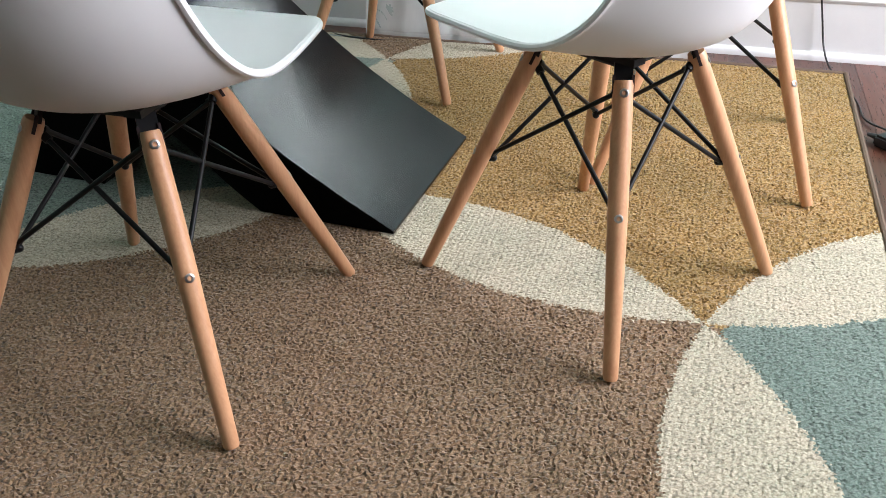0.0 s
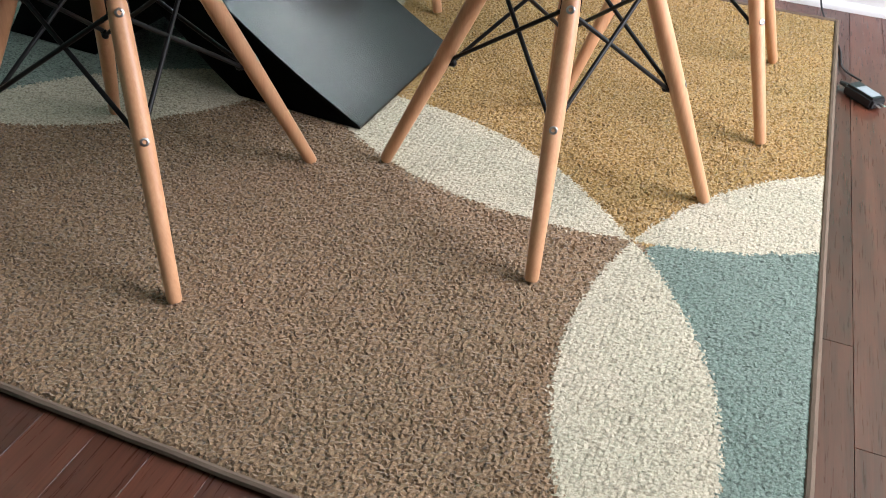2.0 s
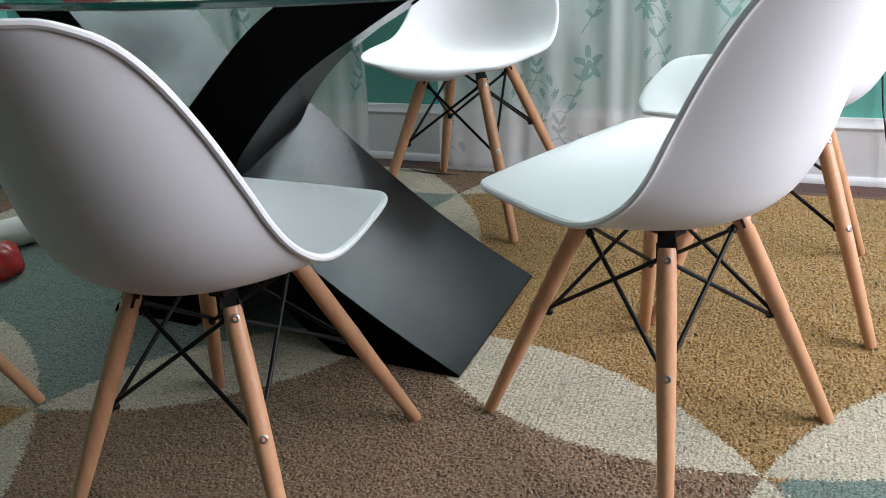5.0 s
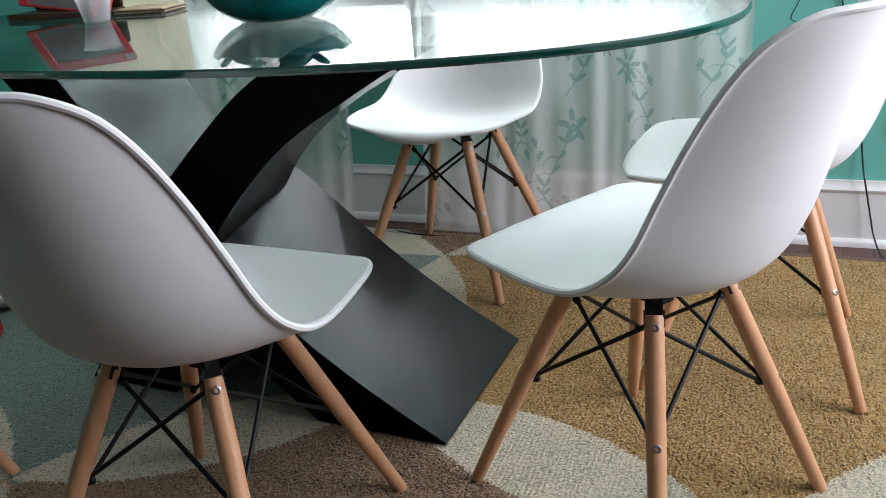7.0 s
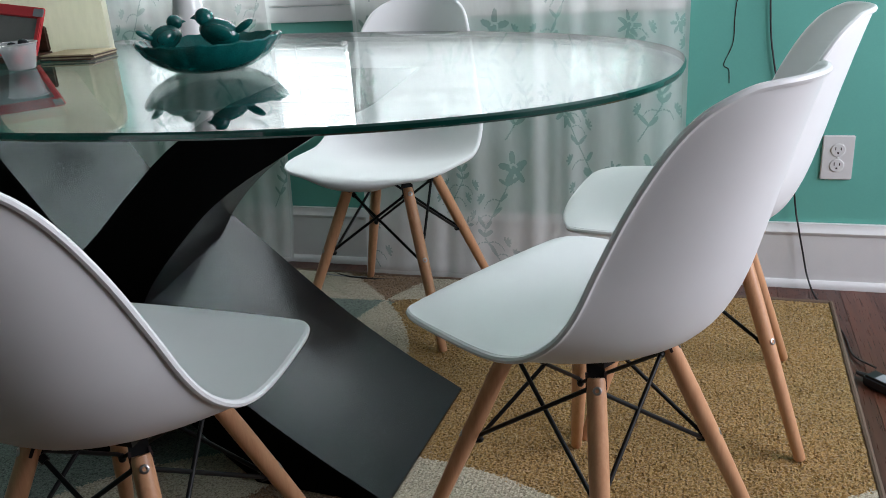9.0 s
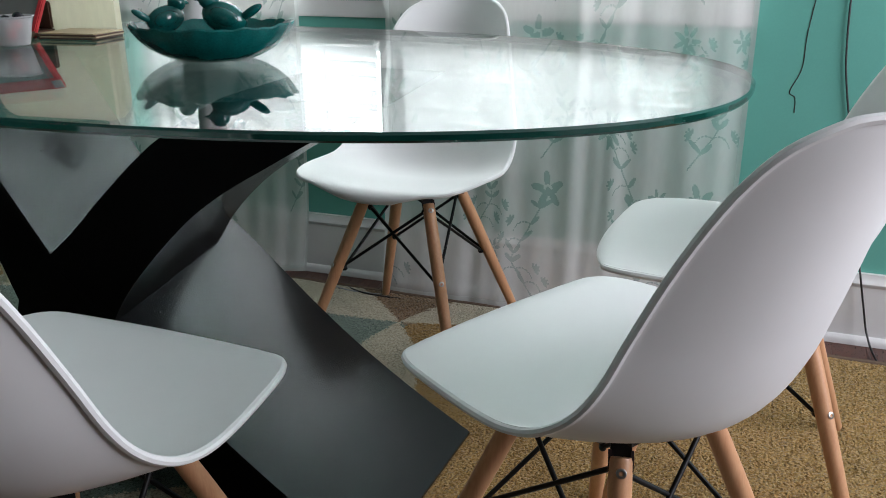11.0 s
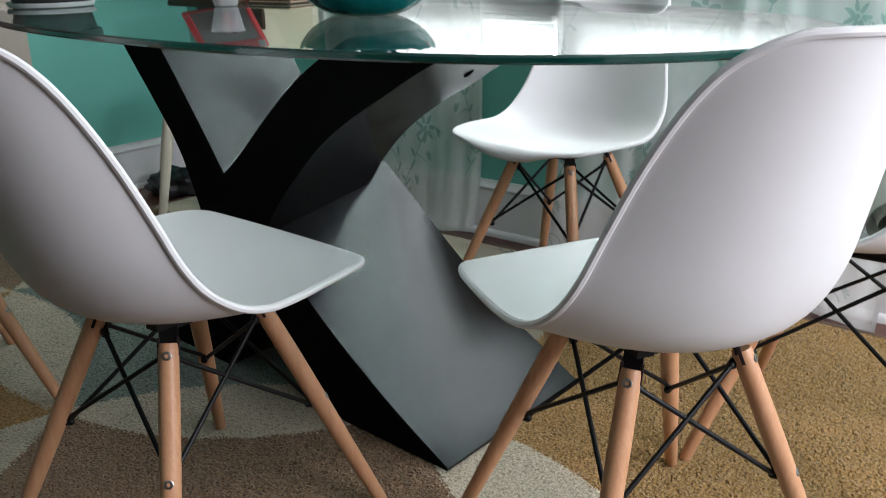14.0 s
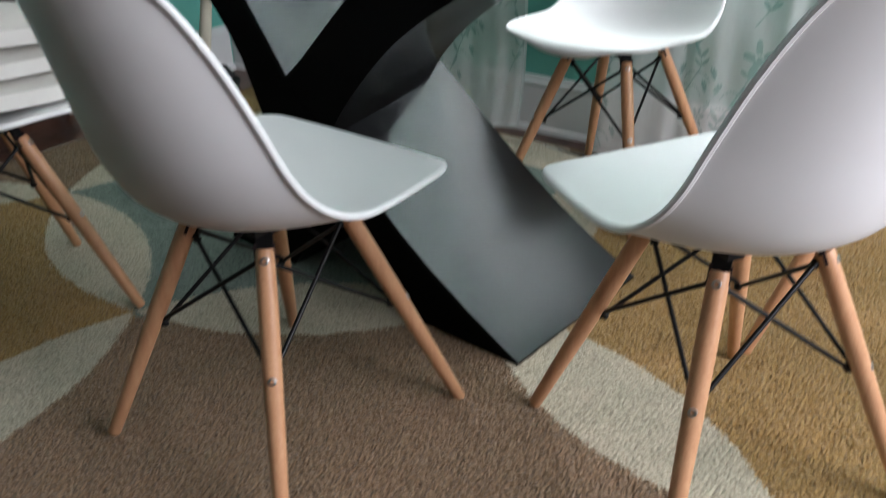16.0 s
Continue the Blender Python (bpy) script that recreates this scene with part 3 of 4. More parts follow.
SEAT_C, SEAT_E = leaning(0.556, 1.6676, 75.2, -0.002, -0.009), chair_pose(-1.163, 1.172, 0.459, 0.889)
chair_b = build_chair(leaning(0.2764, 1.2175, 42.2, -0.0048, 0.0049), "white shell chair with beech legs at the glass table")
for m, lab in ((SEAT_C, "white shell chair holding a rolled towel on its seat"),
               (leaning(-0.105, 2.179, -200.5, -0.003, 0.001, 0.001), "white shell chair standing against the sheer curtains"),
               (SEAT_E, "white shell chair stacked with folded linen")):
    made = tagged(copy_thing(chair_b, m), lab)
    if m == SEAT_C:  # its shell is bolted on further forward
        turn_shell(made, 0, 0.025)
turn_shell(chair_b, 5.3)
# this one's legs are splayed a little wider, one of them bent
chair_a = build_chair(leaning(-0.3898, 1.0569, -13.6, -0.0058, 0.0166), "white moulded shell chair with beech legs on a rug", 0.2945, (3, -0.0087, -0.0021))
turn_shell(chair_a, -2.4)


# ---- the table ----
TAB = Matrix.Translation((-0.454, 1.713, 0)) @ Matrix.Rotation(radians(-18.3), 4, "Z")
table = thing("dining_table", "oval glass dining table on a black crossed base", "table", TAB)


def build_glass_top():
    n, a, b, z0, z1 = 160, 0.957, 0.527, 0.743, 0.755
    bm = bmesh.new()

    def ring(inset, z):
        def full(c):
            return math.copysign(abs(c) ** (2 / 2.35), c)
        return [bm.verts.new(((a - inset) * full(math.cos(t)), (b - inset) * full(math.sin(t)), z)) for t in (2 * math.pi * (k + 0.5) / n for k in range(n))]
    rows = [ring(0.0025, z0), ring(0.0, z0 + 0.003), ring(0.0, z1 - 0.003), ring(0.0025, z1)]
    for p, q in zip(rows, rows[1:]):
        for k in range(n):
            bm.faces.new((p[k], p[(k + 1) % n], q[(k + 1) % n], q[k])).material_index = 1
    bm.faces.new(rows[0])
    bm.faces.new(rows[-1])
    top = part("glass_top", bm, [GLASS, GLASS_EDGE], table, "clear oval glass top with a green edge")
    top.visible_shadow = False


build_glass_top()


def prism(bm, near, far, deep, y0=0.0, under=0, steps=10):
    """Straight lines from a near outline to a far one; the two ends take the second material, the first sides the third."""
    origin = TAB.inverted() @ Vector((-0.072, 1.333, 0))
    rows = []
    for k in range(steps + 1):
        f = k / steps
        rows.append([bm.verts.new((origin.x + p[0] * (1 - f) + q[0] * f, origin.y + y0 + (deep - y0) * f, max(0.0005, p[1] * (1 - f) + q[1] * f))) for p, q in zip(near, far)])
    n = len(near)
    for p, q in zip(rows, rows[1:]):
        for k in range(n):
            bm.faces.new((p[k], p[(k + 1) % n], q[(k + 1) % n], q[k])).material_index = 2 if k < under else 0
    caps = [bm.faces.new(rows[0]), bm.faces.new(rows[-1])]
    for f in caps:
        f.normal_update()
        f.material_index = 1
    bmesh.ops.triangulate(bm, faces=caps)


def build_base():
    """A deep curved leg, and a narrower forked limb that stands across it."""
    def curve(keys, n):
        return [tuple(p) for p in smooth_rows(keys, n)]
    leg = ([(0.0, 0.0)] + curve([(0.0, 0.006), (-0.107, 0.066), (-0.21, 0.131), (-0.29, 0.188), (-0.37, 0.252), (-0.45, 0.320), (-0.52, 0.378), (-0.585, 0.428)], 28)
           + curve([(-0.66, 0.380), (-0.60, 0.250), (-0.46, 0.150), (-0.40, 0.105), (-0.34, 0.050), (-0.275, 0.0)], 14))
    near = (curve([(-0.478, 0.338), (-0.432, 0.405), (-0.36, 0.482), (-0.285, 0.551), (-0.215, 0.600), (-0.14, 0.643), (-0.04, 0.699), (0.045, 0.738)], 24)
            + curve([(-0.205, 0.738), (-0.28, 0.699), (-0.362, 0.646), (-0.455, 0.568), (-0.538, 0.493), (-0.592, 0.451)], 12)
            + curve([(-0.592, 0.451), (-0.672, 0.560), (-0.740, 0.650), (-0.810, 0.738)], 8)[1:]
            + curve([(-0.955, 0.738), (-0.905, 0.672), (-0.820, 0.574), (-0.745, 0.478), (-0.690, 0.350)], 10)
            + curve([(-0.690, 0.350), (-0.735, 0.225), (-0.79, 0.120), (-0.88, 0.0)], 10)[1:]
            + curve([(-0.64, 0.0), (-0.60, 0.055), (-0.53, 0.180), (-0.50, 0.260)], 8))
    far = (curve([(-0.520, 0.362), (-0.463, 0.442), (-0.382, 0.519), (-0.286, 0.583), (-0.240, 0.608), (-0.198, 0.631), (-0.15, 0.661), (-0.010, 0.738)], 24)
           + curve([(-0.235, 0.738), (-0.31, 0.699), (-0.392, 0.646), (-0.485, 0.568), (-0.568, 0.498), (-0.625, 0.456)], 12)
           + curve([(-0.625, 0.456), (-0.702, 0.560), (-0.765, 0.650), (-0.825, 0.738)], 8)[1:]
           + curve([(-0.970, 0.738), (-0.925, 0.672), (-0.840, 0.574), (-0.770, 0.478), (-0.720, 0.350)], 10)
           + curve([(-0.720, 0.350), (-0.765, 0.225), (-0.81, 0.120), (-0.885, 0.0)], 10)[1:]
           + curve([(-0.65, 0.0), (-0.61, 0.055), (-0.54, 0.180), (-0.51, 0.260)], 8))
    bm = bmesh.new()
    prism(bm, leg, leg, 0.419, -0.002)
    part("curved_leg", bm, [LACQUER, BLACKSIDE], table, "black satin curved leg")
    bm = bmesh.new()
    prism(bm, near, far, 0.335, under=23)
    base = part("forked_limb", bm, [LACQUER, BLACKSIDE, SHADED_UNDERSIDE], table, "black satin forked limb")
    origin = TAB.inverted() @ Vector((-0.072, 1.333, 0))
    for x in (-0.13, -0.88):
        for y in (0.06, 0.27):
            bm = bmesh.new()
            rod(bm, (origin.x + x, origin.y + y, 0.7375), (origin.x + x, origin.y + y, 0.7428), 0.012, n=18)
            part("bumper", bm, PANE, base, "small clear bumper under the glass")
    inv = TAB.inverted()
    for c, size, m in (((-0.128, 1.593, 0.661), (0.014, 0.004, 0.003), pose(0, 0, 0, 0, -35, 0)), ((-0.6945, 1.645, 0.597), (0.0032, 0.0016, 0.0012), Matrix())):
        bm = bmesh.new()
        ball(bm, inv @ Vector(c), *size, m, 12, 8)
        part("plug", bm, BLACKSIDE, base, "small dark screw plug")


build_base()


# ---- sheer curtains ----
def stamp(mask, xs, ys, fn, x0, x1, y0, y1):
    i0, i1 = np.searchsorted(xs, (x0, x1))
    j0, j1 = np.searchsorted(ys, (y0, y1))
    if i1 > i0 and j1 > j0:
        gx, gy = np.meshgrid(xs[i0:i1], ys[j0:j1])
        mask[j0:j1, i0:i1] |= fn(gx, gy)


def draw_sprig(mask, xs, ys, rng, x, y, size, flip):
    """One stem with leaves, curls and flowers."""
    pts = []
    for k in range(60):
        f = k / 59
        pts.append((x + flip * size * (0.22 * math.sin(f * 4.6) + 0.12 * f), y + size * (f + 0.05 * math.sin(f * 9))))

    def line(px, py, r):
        stamp(mask, xs, ys, lambda gx, gy: (gx - px) ** 2 + (gy - py) ** 2 < r * r, px - r, px + r, py - r, py + r)

    def leaf(px, py, ang, a, b):
        c, s = math.cos(ang), math.sin(ang)
        qx, qy = px + c * a, py + s * a
        stamp(mask, xs, ys, lambda gx, gy: (((gx - qx) * c + (gy - qy) * s) / a) ** 2 + (((gx - qx) * -s + (gy - qy) * c) / b) ** 2 < 1, qx - a, qx + a, qy - a, qy + a)

    def flower(px, py, r, petals):
        t0 = rng.uniform(0, 6)

        def inside(gx, gy):
            d, t = np.hypot(gx - px, gy - py), np.arctan2(gy - py, gx - px) + t0
            lim = r * (0.62 + 0.38 * np.cos(t * petals))
            return ((d < lim) & (d > r * 0.30)) | (d < r * 0.16)
        stamp(mask, xs, ys, inside, px - r, px + r, py - r, py + r)
    for (px, py), (qx, qy) in zip(pts, pts[1:]):
        for f in (0, 1 / 3, 2 / 3):
            line(px + (qx - px) * f, py + (qy - py) * f, 0.0022)
    for k in range(6, 58, 7):
        px, py = pts[k]
        for s in (-1, 1):
            if rng.random() < 0.35:
                ang = math.pi / 2 + s * 1.0
                for q in range(14):
                    line(px + 0.0045 * q * math.cos(ang + s * q * 0.07), py + 0.0045 * q * math.sin(ang + s * q * 0.07), 0.0021)
                ex, ey = px + 0.062 * math.cos(ang + s * 0.5), py + 0.062 * math.sin(ang + s * 0.5)
                for q in range(5):
                    leaf(ex, ey, ang + (q - 2) * 0.65, 0.010, 0.0038)
            else:
                leaf(px, py, math.pi / 2 + s * rng.uniform(0.6, 1.1), rng.uniform(0.015, 0.025), rng.uniform(0.0055, 0.0075))
    flower(*pts[-1], rng.uniform(0.038, 0.054), int(rng.integers(5, 8)))
    if rng.random() < 0.6:
        px, py = pts[24]
        flower(px + flip * 0.07, py + 0.02, 0.030, 6)


def build_curtain(label, u0, u1, v, top, seed, gather):
    rng = np.random.default_rng(seed)
    nx = int((u1 - u0) / 0.0024)
    us = np.linspace(u0, u1, nx)
    zs = np.concatenate([np.arange(FLOOR + 0.004, 1.15, 0.0025), np.arange(1.15, top, 0.0045)])
    nz = len(zs)
    cloth_x = (us - u0) * 1.35
    mask = np.zeros((nz, nx), bool)
    for col in range(int((u1 - u0) * 1.35 / 0.24) + 1):
        for row in range(6):
            draw_sprig(mask, cloth_x, zs - FLOOR, rng, 0.08 + col * 0.25 + rng.uniform(-0.03, 0.03), 0.03 + row * 0.39 + (col % 2) * 0.17, 0.30, 1 if (row + col) % 2 else -1)
    gu, gz = np.meshgrid(us, zs)
    hang = 1 - (gz - FLOOR) / (top - FLOOR)
    ph = gu * 2 * math.pi / gather
    wander = np.sin(gu * 9 + seed) + 0.7 * np.sin(gu * 23 + 2 * seed + 0.8 * hang)
    fold = 0.0027 * np.sin(ph + 1.3 * wander) + 0.0016 * np.sin(2.3 * ph + seed + 1.5 * hang + wander)
    fold *= 0.75 + 0.45 * hang
    # the chair that stands against the cloth presses it flat to the wall
    inside = np.clip((0.31 - np.abs(gu + 0.65)) / 0.07, 0, 1) * np.clip((gz - 0.35) / 0.25, 0, 1) * np.clip((1.0 - gz) / 0.14, 0, 1)
    inside = inside * inside * (3 - 2 * inside)
    gv = (v + fold) * (1 - inside) + (V1 - 0.034 + 0.05 * fold) * inside
    # at the floor the hem kicks out into the room
    gv = gv - 0.045 * np.clip(1 - (gz - FLOOR) / 0.35, 0, 1) ** 2
    gu = gu + 0.010 * np.sin(ph * 0.5 + 2 * hang) * hang
    gz = gz + np.maximum(0, 0.03 * np.sin(us * 6 + seed))[None, :] * np.clip(1 - (gz - FLOOR) / 0.15, 0, 1)
    verts = np.stack([gu, gv, gz], -1).reshape(-1, 3)
    idx = np.arange(nx * nz).reshape(nz, nx)
    faces = np.stack([idx[:-1, :-1], idx[:-1, 1:], idx[1:, 1:], idx[1:, :-1]], -1).reshape(-1, 4)
    mat = mask[:-1, :-1].astype(np.int32)
    mat[:7, :] = 2
    mat[:, :5] = 2
    mat[:, -5:] = 2
    me = bpy.data.meshes.new("curtain")
    me.from_pydata(verts.tolist(), [], faces.tolist())
    for m in (SHEER, SHEER_CUT, SHEER_HEM):
        me.materials.append(m)
    me.polygons.foreach_set("material_index", mat.reshape(-1))
    me.shade_smooth()
    ob = new("curtain", me)
    ob.matrix_basis = ROOM
    return tagged(ob, label, "curtain", "sheer curtains at the window")


build_curtain("sheer white curtain with burnt-out flower sprigs, hanging to the floor", -0.862, 0.058, 2.368, 2.3, 3, 0.17)
build_curtain("sheer white curtain with flower sprigs, pulled beside the window", -1.78, -1.112, 2.368, 2.3, 8, 0.15)


# ---- on the far wall ----
outlet = thing("wall_outlet", "white double power outlet on the teal wall", "outlet", ROOM @ pose(0.4445, V1, 0.353))
part("cover_plate", boxed(-0.0385, 0.0385, -0.006, -0.0004, -0.0595, 0.0595, 0.0025), PLATE, outlet)
for z in (-0.0205, 0.0205):
    bm = bmesh.new()
    lathe(bm, [((0, -0.0055, z), (0, -1, 0), 0.0172), ((0, -0.0075, z), (0, -1, 0), 0.0172), ((0, -0.0082, z), (0, -1, 0), 0.0164)], 24)
    sock = part("socket", bm, PLATE, outlet)
    for x0, x1, z0, z1 in ((-0.0075, -0.0055, 0.000, 0.009), (0.0055, 0.0075, 0.000, 0.0075), (-0.0022, 0.0022, -0.0095, -0.005)):
        part("slot", boxed(x0, x1, -0.0086, -0.0078, z + z0, z + z1), SLOT, sock, "dark socket slot", False)
bm = bmesh.new()
lathe(bm, [((0, -0.0055, 0), (0, -1, 0), 0.003), ((0, -0.0072, 0), (0, -1, 0), 0.0026)], 10)
part("screw", bm, PLATE, outlet)


def cable(name, label, pts, r, material=BLACKPLASTIC, category="cable"):
    bm = bmesh.new()
    tube(bm, [tuple(p) for p in smooth_rows(pts, 14 * len(pts))], r, 8)
    return tagged(part(name, bm, material, None, "", True, ROOM), label, category)


ad_w = ROOM.inverted() @ Vector((0.968, 1.686, 0))
cable("power_cable", "thin black cable running down the wall to an adapter",
      [(0.235, V1 - 0.006, 1.25), (0.245, V1 - 0.006, 1.0), (0.255, V1 - 0.006, 0.73), (0.276, V1 - 0.006, 0.585), (0.33, V1 - 0.008, 0.36), (0.352, V1 - 0.02, 0.22), (0.362, V1 - 0.034, 0.17), (0.378, V1 - 0.037, 0.10), (0.395, V1 - 0.05, 0.03), (0.415, V1 - 0.11, FLOOR + 0.006), (0.455, V1 - 0.30, FLOOR + 0.004), (0.462, ad_w.y + 0.14, FLOOR + 0.005), (ad_w.x, ad_w.y + 0.07, FLOOR + 0.012)], 0.0024)
ad_d = math.degrees(math.atan2(1.639 - 1.732, 0.993 - 0.943))
adapter = thing("power_adapter", "black power adapter lying on the wood floor", "adapter", pose(0.970, 1.682, FLOOR, 0, 0, ad_d))
part("body", boxed(-0.038, 0.045, -0.021, 0.021, 0.0, 0.026, 0.005), BLACKPLASTIC, adapter)
part("label", boxed(-0.012, 0.034, -0.014, 0.014, 0.0255, 0.0265), GREYLABEL, adapter, "grey printed label")
bm = bmesh.new()
rod(bm, (-0.036, 0, 0.013), (-0.066, 0, 0.011), 0.008, 0.004)
part("strain_relief", bm, BLACKPLASTIC, adapter)
for y in (-0.007, 0.007):
    part("prong", boxed(0.044, 0.058, y - 0.003, y + 0.003, 0.011, 0.0125), STEEL, adapter)
cable("wall_crack", "fine dark crack in the teal paint",
      [(0.185, V1 - 0.0002, 0.85), (0.172, V1 - 0.0002, 0.735), (0.170, V1 - 0.0002, 0.655), (0.150, V1 - 0.0002, 0.60), (0.163, V1 - 0.0002, 0.585), (0.166, V1 - 0.0002, 0.55)], 0.0011, SLOT, "crack")
for k in range(4):
    a = -1.02 + 0.05 * k
    cable("floor_cable", "thin grey cable lying loose along the baseboard",
          [(a - 0.14, 2.318 + 0.006 * k, FLOOR + 0.004), (a - 0.03, 2.300 - 0.008 * k, FLOOR + 0.005 + 0.003 * k), (a + 0.10, 2.322 - 0.01 * k, FLOOR + 0.006), (a + 0.24, 2.308 + 0.008 * k, FLOOR + 0.004)], 0.0026, (GREYLABEL, BLACKPLASTIC)[k % 2])


# ---- on the table ----
def on_table(x, y, z=0.755, turn=0):
    return pose(x, y, z, 0, 0, turn)


def build_dish():
    dish = thing("bird_dish", "glazed teal ceramic leaf dish with two small birds on its rim", "dish", on_table(-0.371, 1.668, 0.7552, 8))
    bm = bmesh.new()
    n = 144

    def ring(f, z, wave):
        out = []
        for k in range(n):
            t = 2 * math.pi * k / n
            w = 1 + wave * (0.007 * math.sin(11 * t) + 0.008 * math.sin(23 * t + 1))
            tip = abs(math.cos(t)) ** 6
            out.append(bm.verts.new((0.134 * f * w * math.cos(t) * (1 + 0.02 * tip), 0.102 * f * w * math.sin(t), z + wave * (0.004 * tip + 0.0012 * math.sin(11 * t) + 0.0011 * math.sin(23 * t)))))
        return out
    rows = [ring(0.44, 0.0, 0), ring(0.48, 0.001, 0), ring(0.62, 0.008, 0.05), ring(0.78, 0.020, 0.2), ring(0.90, 0.034, 0.5), ring(0.97, 0.046, 0.9), ring(1.0, 0.054, 1),
            ring(0.99, 0.057, 1), ring(0.95, 0.052, 1), ring(0.85, 0.036, 0.6), ring(0.65, 0.022, 0.2), ring(0.40, 0.012, 0.1), ring(0.1, 0.009, 0)]
    for p, q in zip(rows, rows[1:]):
        for k in range(n):
            bm.faces.new((p[k], p[(k + 1) % n], q[(k + 1) % n], q[k]))
    bm.faces.new(rows[0])
    bm.faces.new(rows[-1])
    part("bowl", bm, CERAMIC, dish, "scalloped teal ceramic bowl")
    for x, y, turn, s in ((-0.080, 0.022, 35, 0.98), (0.026, -0.014, 170, 1.14)):
        bm = bmesh.new()
        ball(bm, (0, 0, 0.030), 0.034, 0.022, 0.023, pose(0, 0, 0, 0, -18, 0))
        ball(bm, (0.022, 0, 0.056), 0.0155, 0.0145, 0.0145)
        ball(bm, (-0.040, 0, 0.038), 0.020, 0.009, 0.0065, pose(0, 0, 0, 0, 32, 0))
        lathe(bm, [((0.035, 0, 0.057), (1, 0, -0.1), 0.005), ((0.045, 0, 0.055), (1, 0, -0.1), 0.0008)], 8)
        ball(bm, (-0.004, 0.016, 0.032), 0.022, 0.009, 0.013, pose(0, 0, 0, 0, -15, 0))
        ball(bm, (-0.004, -0.016, 0.032), 0.022, 0.009, 0.013, pose(0, 0, 0, 0, -15, 0))
        lathe(bm, [((0, 0, -0.01), (0, 0, 1), 0.016), ((0, 0, 0.02), (0, 0, 1), 0.014)], 12)
        part("bird_figure", bm, CERAMIC, dish, "small glazed bird figure", True, pose(x, y, 0.034, 0, 0, turn) @ Matrix.Scale(s, 4))


build_dish()
vase = thing("vase", "small plain white glazed vase behind the dish", "vase", on_table(-0.485, 1.93))
bm = bmesh.new()
lathe(bm, [((0, 0, z), (0, 0, 1), r) for z, r in ((0, 0.030), (0.003, 0.040), (0.02, 0.048), (0.05, 0.044), (0.09, 0.033), (0.14, 0.027), (0.18, 0.028), (0.20, 0.030), (0.197, 0.026), (0.10, 0.026))], 28)
part("body", bm, WHITEGLAZE, vase)

cup = thing("plastic_cup", "small clear plastic cup holding dark pebbles", "cup", on_table(-0.833, 1.850))
bm = bmesh.new()
lathe(bm, [((0, 0, z), (0, 0, 1), r) for z, r in ((0.0005, 0.024), (0.002, 0.027), (0.052, 0.038), (0.054, 0.041), (0.056, 0.041), (0.055, 0.037), (0.004, 0.0255))], 28, False)
part("wall", bm, CUP, cup, "clear plastic cup wall").visible_shadow = False
for k in range(9):
    bm = bmesh.new()
    a = k * 2.4
    ball(bm, (0.013 * math.cos(a), 0.013 * math.sin(a), 0.012 + 0.0052 * k), 0.012, 0.010, 0.008, pose(0, 0, 0, k * 40, k * 25, 0), 10, 7)
    part("pebble", bm, REDPLASTIC if k in (2, 5) else PEBBLE, cup)

pot = thing("plant_pot", "wide black plant pot on a pale saucer", "plant pot", on_table(-1.30, 1.78) @ Matrix.Scale(0.8, 4))
bm = bmesh.new()
lathe(bm, [((0, 0, z), (0, 0, 1), r) for z, r in ((0.0005, 0.108), (0.003, 0.122), (0.012, 0.127), (0.016, 0.127), (0.015, 0.121), (0.007, 0.11))], 40)
part("saucer", bm, SAUCER, pot, "pale plastic saucer")
bm = bmesh.new()
lathe(bm, [((0, 0, z), (0, 0, 1), r) for z, r in ((0.0085, 0.104), (0.012, 0.110), (0.066, 0.124), (0.068, 0.134), (0.078, 0.136), (0.16, 0.142), (0.162, 0.137), (0.14, 0.130))], 40)
part("pot", bm, BLACKPLASTIC, pot, "black plastic pot")
bm = bmesh.new()
lathe(bm, [((0, 0, 0.13), (0, 0, 1), 0.130), ((0, 0, 0.142), (0, 0, 1), 0.127), ((0, 0, 0.148), (0, 0, 1), 0.06)], 30)
part("soil", bm, SOIL, pot)

rack = thing("display_stand", "dark wooden display stand on the glass top", "stand", on_table(-0.995, 2.030, 0.7552, -16))
part("base_board", boxed(-0.155, 0.135, -0.045, 0.05, 0, 0.013, 0.003), STANDWOOD, rack)
part("back_rest", boxed(-0.150, 0.130, 0.042, 0.050, 0.0132, 0.07, 0.003), STANDWOOD, rack)
frame_b = thing("framed_board", "grey board with a wide red frame, leaning on a stand", "picture frame", on_table(-1.000, 2.020, 0.770, -15) @ pose(0, 0, 0, -24, 7, 0))
part("panel", boxed(-0.105, 0.122, -0.004, 0.002, 0.006, 0.096), plain("grey_panel", (0.22, 0.21, 0.20), 0.4), frame_b)
for x0, x1, z0, z1 in ((-0.135, -0.1055, 0, 0.122), (0.1225, 0.135, 0, 0.122), (-0.105, 0.122, 0, 0.0055), (-0.105, 0.122, 0.0965, 0.122)):
    part("frame_bar", boxed(x0, x1, -0.007, 0.004, z0, z1, 0.002), REDCARD, frame_b, "red frame bar")
part("clip", boxed(0.112, 0.140, -0.009, -0.0072, 0.100, 0.118, 0.001), GREYLABEL, frame_b, "grey corner clip")
board = thing("serving_board", "pale tan translucent board with rounded top corners", "board", on_table(-0.89, 2.095, 0.7552, -10))
bm = bmesh.new()
prof = [(-0.17, 0), (0.17, 0)] + [(0.17 - 0.05 + 0.05 * math.cos(t), 0.14 + 0.05 * math.sin(t)) for t in (k * math.pi / 16 for k in range(9))] + [(-0.17 + 0.05 - 0.05 * math.sin(t), 0.14 + 0.05 * math.cos(t)) for t in (k * math.pi / 16 for k in range(9))]
rows = [[bm.verts.new((x, y, z)) for x, z in prof] for y in (-0.010, 0.010)]
